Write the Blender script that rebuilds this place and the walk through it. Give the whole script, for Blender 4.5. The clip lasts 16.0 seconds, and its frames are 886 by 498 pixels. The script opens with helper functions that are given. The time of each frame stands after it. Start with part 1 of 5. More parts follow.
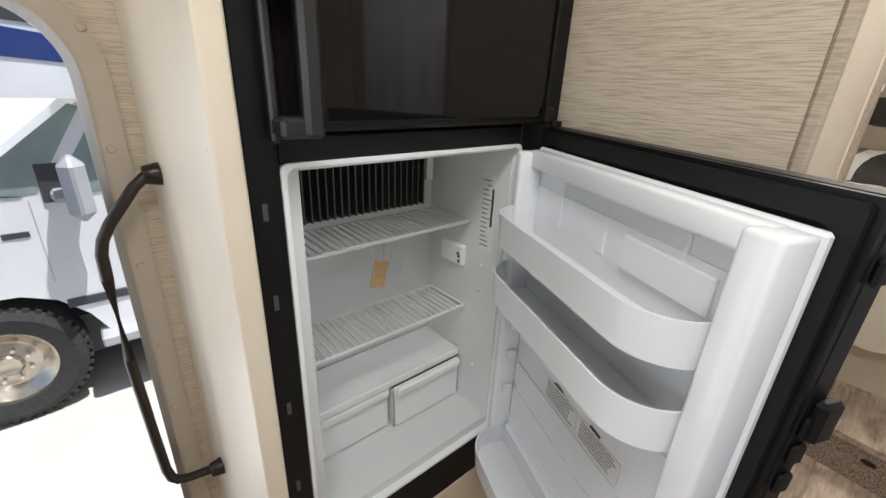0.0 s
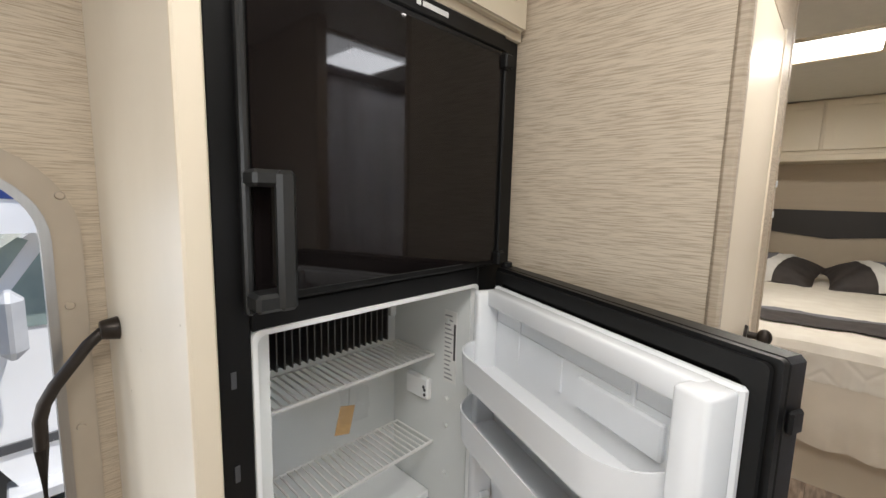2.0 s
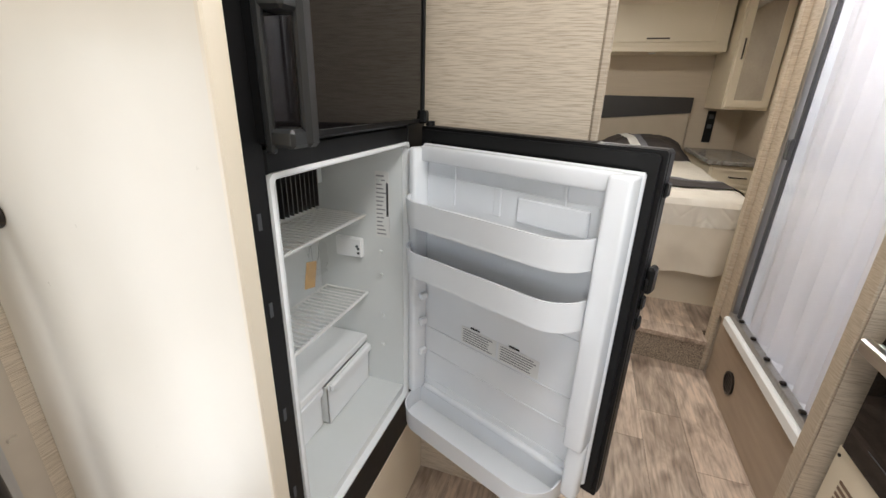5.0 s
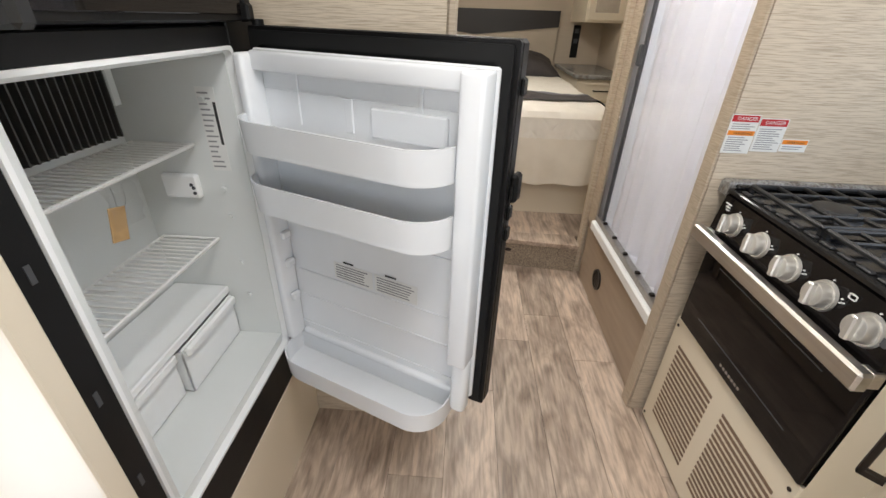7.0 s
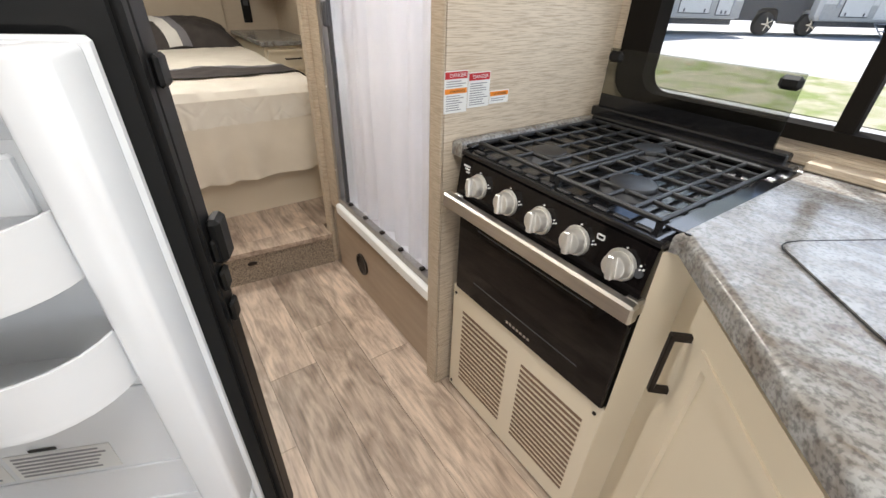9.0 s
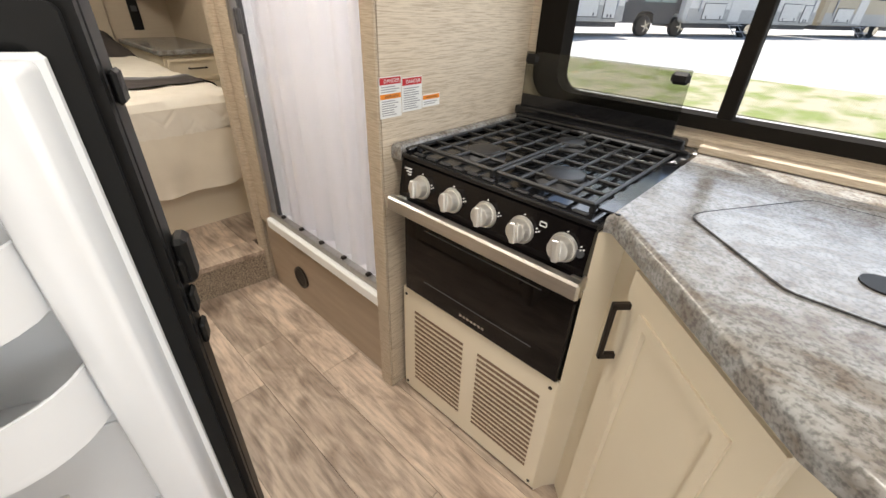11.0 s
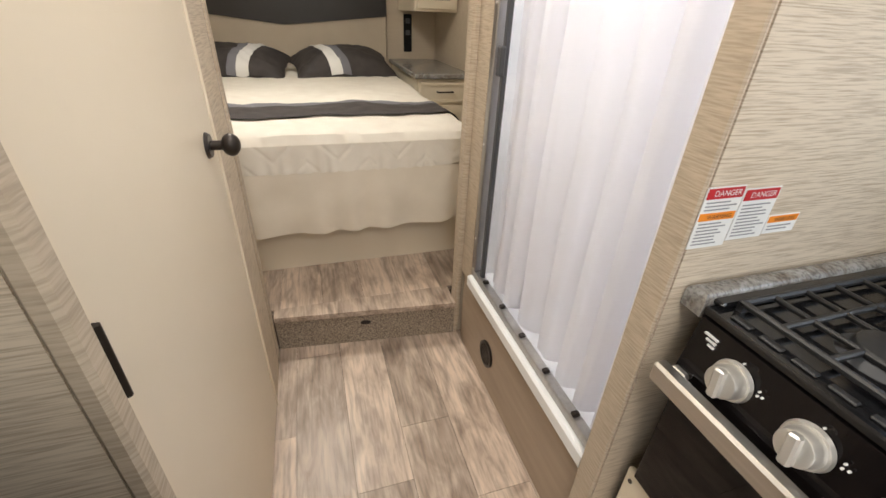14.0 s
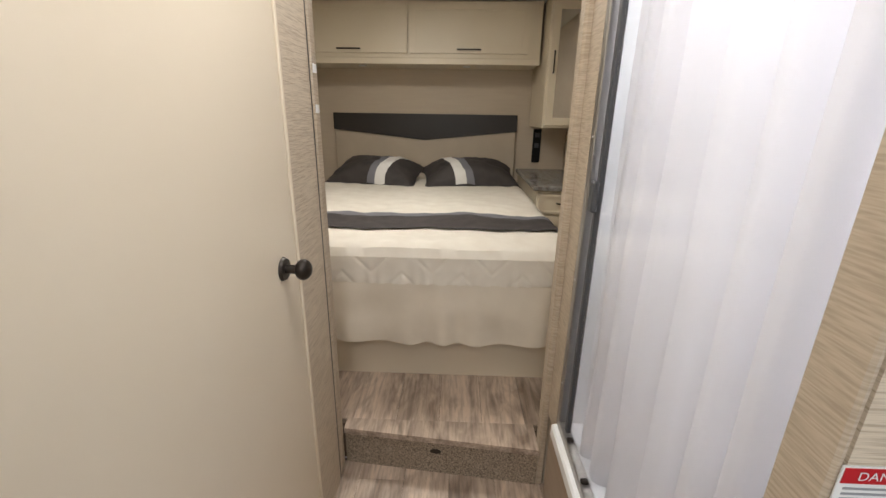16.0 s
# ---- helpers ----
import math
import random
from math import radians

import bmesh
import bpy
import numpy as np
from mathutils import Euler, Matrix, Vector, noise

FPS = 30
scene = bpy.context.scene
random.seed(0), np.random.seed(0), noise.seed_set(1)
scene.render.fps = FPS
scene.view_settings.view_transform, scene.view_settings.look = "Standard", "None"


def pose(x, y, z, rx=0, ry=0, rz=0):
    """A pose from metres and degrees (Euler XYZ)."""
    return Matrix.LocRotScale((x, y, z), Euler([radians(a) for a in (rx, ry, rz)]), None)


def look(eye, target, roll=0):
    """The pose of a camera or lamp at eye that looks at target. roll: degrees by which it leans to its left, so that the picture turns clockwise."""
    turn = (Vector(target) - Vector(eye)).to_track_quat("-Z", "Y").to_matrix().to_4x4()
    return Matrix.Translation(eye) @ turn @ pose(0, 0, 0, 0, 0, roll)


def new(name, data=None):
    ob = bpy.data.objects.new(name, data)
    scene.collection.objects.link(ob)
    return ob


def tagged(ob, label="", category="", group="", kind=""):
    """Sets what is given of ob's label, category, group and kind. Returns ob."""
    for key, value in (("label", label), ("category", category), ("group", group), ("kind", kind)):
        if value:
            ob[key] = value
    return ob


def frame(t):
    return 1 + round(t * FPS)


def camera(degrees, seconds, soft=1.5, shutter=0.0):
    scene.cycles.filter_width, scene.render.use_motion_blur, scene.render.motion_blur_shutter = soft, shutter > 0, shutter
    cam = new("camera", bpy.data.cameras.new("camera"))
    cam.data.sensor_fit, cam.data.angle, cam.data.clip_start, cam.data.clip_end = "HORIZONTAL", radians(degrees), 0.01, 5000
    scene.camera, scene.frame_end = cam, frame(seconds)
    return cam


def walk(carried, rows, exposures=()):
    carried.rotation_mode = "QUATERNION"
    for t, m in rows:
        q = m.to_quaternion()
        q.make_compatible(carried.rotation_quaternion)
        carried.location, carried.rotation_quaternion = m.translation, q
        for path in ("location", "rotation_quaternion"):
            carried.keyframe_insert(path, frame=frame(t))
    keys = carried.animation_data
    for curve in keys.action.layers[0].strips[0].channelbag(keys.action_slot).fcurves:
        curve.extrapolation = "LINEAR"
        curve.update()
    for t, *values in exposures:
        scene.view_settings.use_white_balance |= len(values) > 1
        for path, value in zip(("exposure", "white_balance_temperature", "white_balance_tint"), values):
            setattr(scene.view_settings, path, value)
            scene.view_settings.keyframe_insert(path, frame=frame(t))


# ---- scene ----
cam = camera(93.9, 16.0)
PATH = [
    (0, (0.204, 0.158, 1.315), (1.432, 1.549, 0.569), 2.7),
    (0.5, (0.196, 0.153, 1.346), (1.441, 1.6, 0.75), 2.1),
    (1, (0.177, 0.152, 1.372), (1.465, 1.613, 0.919), 1.9),
    (1.5, (0.183, 0.144, 1.391), (1.516, 1.595, 1.052), 1.5),
    (2, (0.18, 0.142, 1.401), (1.616, 1.509, 1.143), 1.4),
    (2.5, (0.151, 0.172, 1.409), (1.728, 1.382, 1.186), 1.3),
    (3, (0.077, 0.216, 1.41), (1.766, 1.256, 1.153), 1.0),
    (3.5, (-0.032, 0.27, 1.391), (1.75, 1.115, 1.062), 1.5),
    (4, (-0.086, 0.288, 1.363), (1.728, 0.999, 0.909), 1.5),
    (5.25, (-0.062, 0.303, 1.308), (1.69, 0.845, 0.555), 1.9),
    (6.3, (-0.021, 0.294, 1.272), (1.706, 0.643, 0.325), 2.3),
    (6.5, (-0.017, 0.28, 1.266), (1.72, 0.566, 0.317), 2.2),
    (7, (0.015, 0.246, 1.265), (1.759, 0.32, 0.289), 2.0),
    (7.5, (0.076, 0.211, 1.255), (1.794, 0.025, 0.248), 1.7),
    (8, (0.175, 0.19, 1.243), (1.823, -0.27, 0.207), 1.6),
    (8.5, (0.254, 0.157, 1.242), (1.779, -0.577, 0.177), 1.6),
    (9, (0.28, 0.175, 1.236), (1.657, -0.817, 0.178), 1.9),
    (9.2, (0.288, 0.186, 1.232), (1.617, -0.881, 0.185), 2.1),
    (10.25, (0.291, 0.215, 1.24), (1.462, -1.05, 0.198), 2.1),
    (11.3, (0.291, 0.234, 1.243), (1.458, -1.018, 0.209), 2.0),
    (11.5, (0.288, 0.226, 1.245), (1.486, -0.992, 0.205), 2.1),
    (12, (0.292, 0.186, 1.249), (1.595, -0.917, 0.207), 2.0),
    (12.5, (0.306, 0.173, 1.254), (1.71, -0.82, 0.233), 1.9),
    (13, (0.429, 0.151, 1.25), (1.912, -0.725, 0.233), 2.0),
    (13.5, (0.611, 0.103, 1.261), (2.19, -0.606, 0.259), 2.3),
    (14, (0.725, 0.089, 1.272), (2.373, -0.452, 0.277), 2.6),
    (14.5, (0.796, 0.02, 1.289), (2.51, -0.323, 0.317), 2.7),
    (15, (0.847, -0.078, 1.286), (2.627, -0.21, 0.384), 1.8),
    (15.5, (0.869, -0.095, 1.311), (2.71, -0.106, 0.531), 1.4),
    (16, (0.844, -0.096, 1.349), (2.745, -0.037, 0.732), 0.9),
]
walk(cam, [(t, look(eye, target, roll)) for t, eye, target, roll in PATH],
     [(0, 0.40, 6150, 10), (2, 0.42, 6250, 10), (4, 0.54, 6100, 10), (7, 0.68, 6150, 10), (9, 0.75, 6200, 10), (11.5, 0.75, 6600, 10), (13.5, 0.8, 6500, 10), (15, 0.66, 6200, 10), (16, 0.46, 6200, 10)])

# ---- world and light ----
world = bpy.data.worlds.new("sky")
scene.world = world
world.use_nodes = True
wn = world.node_tree
sky = wn.nodes.new("ShaderNodeTexSky")
sky.sky_type, sky.sun_disc = "NISHITA", False
SUN_EL, SUN_AZ = radians(68), radians(135)
sky.sun_elevation, sky.sun_rotation = SUN_EL, SUN_AZ
wn.links.new(sky.outputs[0], wn.nodes["Background"].inputs[0])
wn.nodes["Background"].inputs[1].default_value = 0.14

sun = new("sun", bpy.data.lights.new("sun", "SUN"))
sun.data.energy, sun.data.angle, sun.data.color = 4.6, radians(0.5), (1.0, 0.95, 0.88)
sun_dir = Vector((math.sin(SUN_AZ) * math.cos(SUN_EL), math.cos(SUN_AZ) * math.cos(SUN_EL), math.sin(SUN_EL)))
sun.matrix_world = look(sun_dir * 40, (0, 0, 0))


def area(name, eye, target, w, h, power, color=(1, 1, 1)):
    lamp = new(name, bpy.data.lights.new(name, "AREA"))
    lamp.data.shape, lamp.data.size, lamp.data.size_y = "RECTANGLE", w, h
    lamp.data.energy, lamp.data.color = power, color
    lamp.matrix_world = look(eye, target)
    return lamp


# daylight standing in the openings: kitchen window, entry door, cab windscreen, the shower and bedroom hatches
area("window_daylight", (0.35, -1.04, 1.27), (0.35, 0.5, 0.5), 1.1, 0.45, 2.2, (0.95, 0.98, 1.0))
area("entry_daylight", (-0.2, 1.26, 0.7), (-0.2, 0.0, 0.7), 0.6, 1.4, 5.2, (1.0, 0.98, 0.95))
area("cab_daylight", (-2.12, 0.1, 1.4), (1.0, 0.1, 0.8), 1.7, 0.8, 8.2, (1.0, 0.98, 0.95))
area("shower_hatch_light", (1.6, -0.75, 2.12), (1.6, -0.75, 0.0), 0.34, 0.34, 4.2, (0.98, 0.98, 1.0))
area("bedroom_hatch_light", (2.95, 0.26, 2.13), (2.95, 0.26, 0.0), 0.36, 0.36, 9.8, (1.0, 0.93, 0.82))
# added fill under the galley ceiling; there is no hatch above it
area("galley_hatch_light", (0.15, 0.08, 2.12), (0.15, 0.08, 0.0), 0.7, 0.36, 10.5, (1.0, 0.95, 0.88))

# added fill that brightens the aisle floor, without any ceiling fitting
area("aisle_lamp_light", (1.5, -0.05, 2.13), (1.5, -0.05, 0.0), 0.3, 0.14, 5.4, (1.0, 0.93, 0.84))

# ---- materials ----


def nodes_of(m):
    m.use_nodes = True
    t = m.node_tree
    return t, t.nodes["Principled BSDF"]


def surface(name, base, dark=None, rough=0.5, metal=0.0, scale=(6, 6, 6), detail=4.0, low=0.35, high=0.7, bump=0.0, grain=None, tone=0.0, coat=0.0, fine=60.0, wear=0.03, gloss=0.5, grain_scale=None, warp=0.0):
    """A procedural surface: two colours mixed by stretched noise, a second finer noise for wear, bump and gloss, and a tone that differs from piece to piece."""
    m = bpy.data.materials.new(name)
    t, b = nodes_of(m)
    coord = t.nodes.new("ShaderNodeTexCoord")
    mapping = t.nodes.new("ShaderNodeMapping")
    mapping.inputs["Scale"].default_value = scale
    t.links.new(coord.outputs["Object"], mapping.inputs["Vector"])
    info = t.nodes.new("ShaderNodeObjectInfo")
    n1 = t.nodes.new("ShaderNodeTexNoise")
    n1.noise_dimensions = "4D"
    n1.inputs["Scale"].default_value, n1.inputs["Detail"].default_value = 1.0, detail
    t.links.new(mapping.outputs[0], n1.inputs["Vector"])
    if tone:
        far = t.nodes.new("ShaderNodeMath")
        far.operation = "MULTIPLY"
        far.inputs[1].default_value = 40
        t.links.new(info.outputs["Random"], far.inputs[0])
        t.links.new(far.outputs[0], n1.inputs["W"])
    ramp = t.nodes.new("ShaderNodeValToRGB")
    ramp.color_ramp.elements[0].position, ramp.color_ramp.elements[1].position = low, high
    ramp.color_ramp.elements[0].color = (*(dark or [c * 0.86 for c in base]), 1)
    ramp.color_ramp.elements[1].color = (*base, 1)
    t.links.new(n1.outputs["Fac"], ramp.inputs[0])
    n2 = t.nodes.new("ShaderNodeTexNoise")
    n2.inputs["Scale"].default_value, n2.inputs["Detail"].default_value = fine, 3
    if grain_scale:
        map2 = t.nodes.new("ShaderNodeMapping")
        map2.inputs["Scale"].default_value = grain_scale
        t.links.new(coord.outputs["Object"], map2.inputs["Vector"])
        t.links.new(map2.outputs[0], n2.inputs["Vector"])
        n2.inputs["Scale"].default_value, n2.inputs["Detail"].default_value = 1.0, 6
    else:
        t.links.new(coord.outputs["Object"], n2.inputs["Vector"])
    n1.inputs["Distortion"].default_value = warp
    out = ramp.outputs[0]
    if grain:
        mix = t.nodes.new("ShaderNodeMix")
        mix.data_type, mix.blend_type = "RGBA", "MULTIPLY"
        mix.inputs[0].default_value = grain
        t.links.new(out, mix.inputs[6])
        lift = t.nodes.new("ShaderNodeMapRange")
        lift.inputs["From Min"].default_value, lift.inputs["From Max"].default_value = 0.36, 0.56
        lift.inputs["To Min"].default_value, lift.inputs["To Max"].default_value = 0.25, 1.0
        t.links.new(n2.outputs["Fac"], lift.inputs["Value"])
        t.links.new(lift.outputs[0], mix.inputs[7])
        out = mix.outputs[2]
    if tone:
        hue = t.nodes.new("ShaderNodeHueSaturation")
        span = t.nodes.new("ShaderNodeMapRange")
        span.inputs["To Min"].default_value, span.inputs["To Max"].default_value = 1 - tone, 1 + tone
        t.links.new(info.outputs["Random"], span.inputs["Value"])
        t.links.new(span.outputs[0], hue.inputs["Value"])
        t.links.new(out, hue.inputs["Color"])
        out = hue.outputs[0]
    t.links.new(out, b.inputs["Base Color"])
    b.inputs["Metallic"].default_value = metal
    b.inputs["Coat Weight"].default_value = coat
    b.inputs["Specular IOR Level"].default_value = gloss
    rr = t.nodes.new("ShaderNodeMapRange")
    rr.inputs["To Min"].default_value, rr.inputs["To Max"].default_value = max(0.02, rough - wear), min(1, rough + wear)
    t.links.new(n2.outputs["Fac"], rr.inputs["Value"])
    t.links.new(rr.outputs[0], b.inputs["Roughness"])
    if bump:
        bp = t.nodes.new("ShaderNodeBump")
        bp.inputs["Strength"].default_value, bp.inputs["Distance"].default_value = bump, 0.002
        t.links.new(n1.outputs["Fac"], bp.inputs["Height"])
        t.links.new(bp.outputs[0], b.inputs["Normal"])
    return m


def glassy(name, color=(1, 1, 1), rough=0.0, through_mix=0.85):
    """A thin pane: mostly clear, with a gloss."""
    m = bpy.data.materials.new(name)
    m.use_nodes = True
    t = m.node_tree
    t.nodes.clear()
    o = t.nodes.new("ShaderNodeOutputMaterial")
    a, g = t.nodes.new("ShaderNodeBsdfTransparent"), t.nodes.new("ShaderNodeBsdfGlossy")
    a.inputs[0].default_value = (*color, 1)
    g.inputs["Roughness"].default_value = rough
    facing, fr, sheen = t.nodes.new("ShaderNodeLayerWeight"), t.nodes.new("ShaderNodeMath"), t.nodes.new("ShaderNodeMath")
    facing.inputs["Blend"].default_value = 0.5
    sheen.operation, fr.operation = "POWER", "MULTIPLY_ADD"
    sheen.inputs[1].default_value, fr.inputs[1].default_value, fr.inputs[2].default_value = 4.0, 0.6, 0.03
    t.links.new(facing.outputs["Facing"], sheen.inputs[0])
    t.links.new(sheen.outputs[0], fr.inputs[0])
    mix = t.nodes.new("ShaderNodeMixShader")
    t.links.new(fr.outputs[0], mix.inputs[0])
    t.links.new(a.outputs[0], mix.inputs[1])
    t.links.new(g.outputs[0], mix.inputs[2])
    t.links.new(mix.outputs[0], o.inputs[0])
    return m


linen = surface("linen_wallboard", (0.60, 0.515, 0.40), (0.40, 0.325, 0.24), rough=0.55, scale=(20, 20, 520), low=0.36, high=0.56, detail=4, bump=0.12)
linen_trim = surface("linen_trim", (0.50, 0.42, 0.32), (0.37, 0.30, 0.22), rough=0.5, scale=(24, 24, 300), low=0.35, high=0.6, bump=0.1)
cream = surface("cream_laminate", (0.74, 0.655, 0.52), (0.71, 0.625, 0.49), rough=0.38, scale=(2, 2, 2), bump=0.0)
cream_gloss = surface("satin_cream_panel", (0.72, 0.66, 0.555), (0.69, 0.63, 0.525), rough=0.29, scale=(7, 7, 3.5), detail=2, bump=0.7)
cabinet_paint = surface("cream_cabinet_paint", (0.72, 0.64, 0.50), (0.69, 0.61, 0.47), rough=0.42, scale=(3, 3, 3))
plank_wood = surface("weathered_oak_vinyl", (0.590, 0.475, 0.378), (0.235, 0.172, 0.130), rough=0.38, wear=0.08, scale=(4.5, 14, 14), low=0.26, high=0.62, detail=14, bump=0.10, tone=0.17, grain=0.40, grain_scale=(9, 85, 85), warp=1.4)
floor_joint = surface("floor_joint", (0.13, 0.095, 0.07), rough=0.8)
carpet = surface("speckled_carpet", (0.46, 0.38, 0.29), (0.10, 0.075, 0.055), rough=0.95, scale=(190, 190, 190), low=0.3, high=0.7, detail=2, bump=0.8)
brown_panel = surface("taupe_wallboard", (0.40, 0.315, 0.235), (0.34, 0.265, 0.195), rough=0.5, scale=(4, 4, 30))
white_plastic = surface("white_abs_plastic", (0.84, 0.85, 0.85), (0.81, 0.82, 0.82), rough=0.3, scale=(8, 8, 8))
door_liner = surface("white_liner_plastic", (0.80, 0.815, 0.835), (0.77, 0.785, 0.805), rough=0.25, scale=(8, 8, 8))
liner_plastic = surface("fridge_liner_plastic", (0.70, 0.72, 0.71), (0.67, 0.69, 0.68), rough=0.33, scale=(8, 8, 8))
black_plastic = surface("black_plastic", (0.009, 0.0087, 0.009), (0.006, 0.006, 0.006), gloss=0.2, rough=0.42, scale=(9, 9, 9))
gasket = surface("black_rubber_gasket", (0.010, 0.010, 0.010), gloss=0.25, rough=0.55)
black_glass = surface("black_glass_panel", (0.008, 0.006, 0.006), (0.006, 0.005, 0.005), rough=0.04, wear=0.01, gloss=0.27)
smoke_plastic = surface("dark_grey_handle_plastic", (0.018, 0.0185, 0.0185), (0.013, 0.0135, 0.0135), rough=0.32)
enamel = surface("black_enamel", (0.010, 0.010, 0.011), rough=0.12)
cast_iron = surface("black_cast_grate", (0.02, 0.02, 0.021), (0.012, 0.012, 0.012), rough=0.45, scale=(60, 60, 60), bump=0.2)
steel = surface("brushed_steel", (0.74, 0.73, 0.72), (0.64, 0.63, 0.62), rough=0.3, metal=1.0, scale=(4, 4, 160))
knob_metal = surface("satin_silver_knob", (0.70, 0.68, 0.64), rough=0.36, metal=0.7)
alum = surface("anodised_aluminium", (0.42, 0.41, 0.40), (0.36, 0.35, 0.34), rough=0.35, metal=0.9, scale=(80, 80, 4))
frame_black = surface("black_window_frame", (0.014, 0.012, 0.010), rough=0.9, gloss=0.03)
bronze = surface("dark_bronze_metal", (0.035, 0.028, 0.024), rough=0.35, metal=0.6)
counter_top = surface("slate_laminate", (0.335, 0.337, 0.330), (0.175, 0.148, 0.122), rough=0.20, wear=0.10, scale=(14, 19, 19), low=0.32, high=0.62, detail=15, bump=0.25, grain=0.62, grain_scale=(170, 170, 170), warp=1.6)
curtain_cloth = bpy.data.materials.new("white_curtain_cloth")
ct, cb = nodes_of(curtain_cloth)
cb.inputs["Base Color"].default_value, cb.inputs["Roughness"].default_value = (0.88, 0.87, 0.90, 1), 0.7
ctr, cmx = ct.nodes.new("ShaderNodeBsdfTranslucent"), ct.nodes.new("ShaderNodeMixShader")
ctr.inputs[0].default_value, cmx.inputs[0].default_value = (0.88, 0.87, 0.90, 1), 0.44
ct.links.new(cb.outputs[0], cmx.inputs[1])
ct.links.new(ctr.outputs[0], cmx.inputs[2])
ct.links.new(cmx.outputs[0], ct.nodes["Material Output"].inputs[0])
quilt = surface("cream_quilt", (0.74, 0.70, 0.62), (0.68, 0.63, 0.55), rough=0.85, scale=(12, 12, 12), bump=0.3, fine=200)
skirt_cloth = surface("beige_valance_cloth", (0.70, 0.635, 0.53), (0.63, 0.565, 0.465), rough=0.85, scale=(6, 6, 6), bump=0.2, fine=220)
band_cloth = surface("charcoal_band_cloth", (0.06, 0.05, 0.048), (0.04, 0.034, 0.033), rough=0.8, scale=(20, 20, 20), bump=0.3)
slate_cloth = surface("slate_grey_cloth", (0.17, 0.17, 0.19), rough=0.8)
pillow_cloth = surface("brown_grey_pillow_cloth", (0.05, 0.042, 0.039), (0.033, 0.028, 0.027), rough=0.75, scale=(14, 14, 14), bump=0.4)
stripe_cloth = surface("white_stripe_cloth", (0.70, 0.69, 0.66), rough=0.8)
board_vinyl = surface("beige_vinyl_headboard", (0.50, 0.43, 0.33), (0.46, 0.39, 0.30), rough=0.5)
board_dark = surface("espresso_vinyl", (0.02, 0.016, 0.014), rough=0.45)
bed_wall = surface("beige_bedroom_wallboard", (0.53, 0.45, 0.345), (0.505, 0.425, 0.325), rough=0.55, scale=(5, 5, 90), low=0.3, high=0.6)
ceiling_vinyl = surface("white_ceiling_vinyl", (0.68, 0.66, 0.60), (0.65, 0.63, 0.57), rough=0.6, scale=(30, 30, 30))
shower_white = surface("white_shower_shell", (0.82, 0.82, 0.83), rough=0.3)
concrete = surface("sunlit_concrete", (0.56, 0.54, 0.50), (0.46, 0.44, 0.41), rough=0.9, scale=(2.5, 2.5, 2.5), detail=8, bump=0.3)
grass = surface("patchy_grass", (0.20, 0.24, 0.07), (0.40, 0.36, 0.25), rough=0.95, scale=(1.6, 1.6, 1.6), detail=9, low=0.45, high=0.62, bump=0.5)
van_paint = surface("white_vehicle_paint", (0.80, 0.81, 0.83), (0.78, 0.79, 0.81), rough=0.18, coat=0.5)
tyre_rubber = surface("tyre_rubber", (0.035, 0.034, 0.033), (0.022, 0.022, 0.022), rough=0.8, scale=(40, 40, 40), bump=0.4)
rim_steel = surface("polished_wheel_steel", (0.62, 0.56, 0.47), (0.45, 0.40, 0.33), rough=0.25, metal=0.9, scale=(12, 12, 12))
blue_paint = surface("blue_graphic_film", (0.02, 0.05, 0.22), rough=0.25)
dark_trim = surface("dark_grey_trim", (0.06, 0.062, 0.068), rough=0.5)
grey_plastic = surface("grey_mirror_plastic", (0.42, 0.43, 0.45), rough=0.45)
paper = surface("white_label_paper", (0.80, 0.80, 0.78), rough=0.5)
label_red = surface("red_label_ink", (0.50, 0.012, 0.018), rough=0.5)
label_orange = surface("orange_label_ink", (0.85, 0.27, 0.02), rough=0.5)
ink = surface("grey_print_ink", (0.30, 0.30, 0.31), rough=0.6)
dark_ink = surface("black_print_ink", (0.03, 0.03, 0.03), rough=0.6)
white_ink = surface("white_print_ink", (0.75, 0.75, 0.74), rough=0.5)
card = surface("tan_card", (0.50, 0.33, 0.15), (0.40, 0.25, 0.11), rough=0.7, scale=(60, 60, 60))
fin_metal = surface("dark_evaporator_fin", (0.10, 0.095, 0.09), rough=0.4, metal=0.5)
wire_white = surface("white_coated_wire", (0.82, 0.82, 0.80), rough=0.35)
clear_pane = glassy("clear_pane")
smoked_pane = glassy("smoked_glass_pane", (0.66, 0.67, 0.64))
car_glass = surface("tinted_vehicle_glass", (0.34, 0.42, 0.40), (0.22, 0.28, 0.27), rough=0.06, wear=0.01, scale=(3, 3, 3))
poly_film = glassy("clear_film", (0.93, 0.93, 0.93), 0.15)
rain_pane = glassy("rain_glass_pane")
rt = rain_pane.node_tree
rn, rb, rc, rm = rt.nodes.new("ShaderNodeTexNoise"), rt.nodes.new("ShaderNodeBump"), rt.nodes.new("ShaderNodeTexCoord"), rt.nodes.new("ShaderNodeMapping")
rm.inputs["Scale"].default_value, rn.inputs["Scale"].default_value = (120, 120, 22), 1.0
rb.inputs["Strength"].default_value, rb.inputs["Distance"].default_value = 0.6, 0.004
rt.links.new(rc.outputs["Object"], rm.inputs[0])
rt.links.new(rm.outputs[0], rn.inputs["Vector"])
rt.links.new(rn.outputs["Fac"], rb.inputs["Height"])
rt.links.new(rb.outputs[0], next(n for n in rt.nodes if n.type == "BSDF_GLOSSY").inputs["Normal"])
mirror = surface("cabinet_mirror", (0.75, 0.75, 0.75), rough=0.03, metal=1.0)
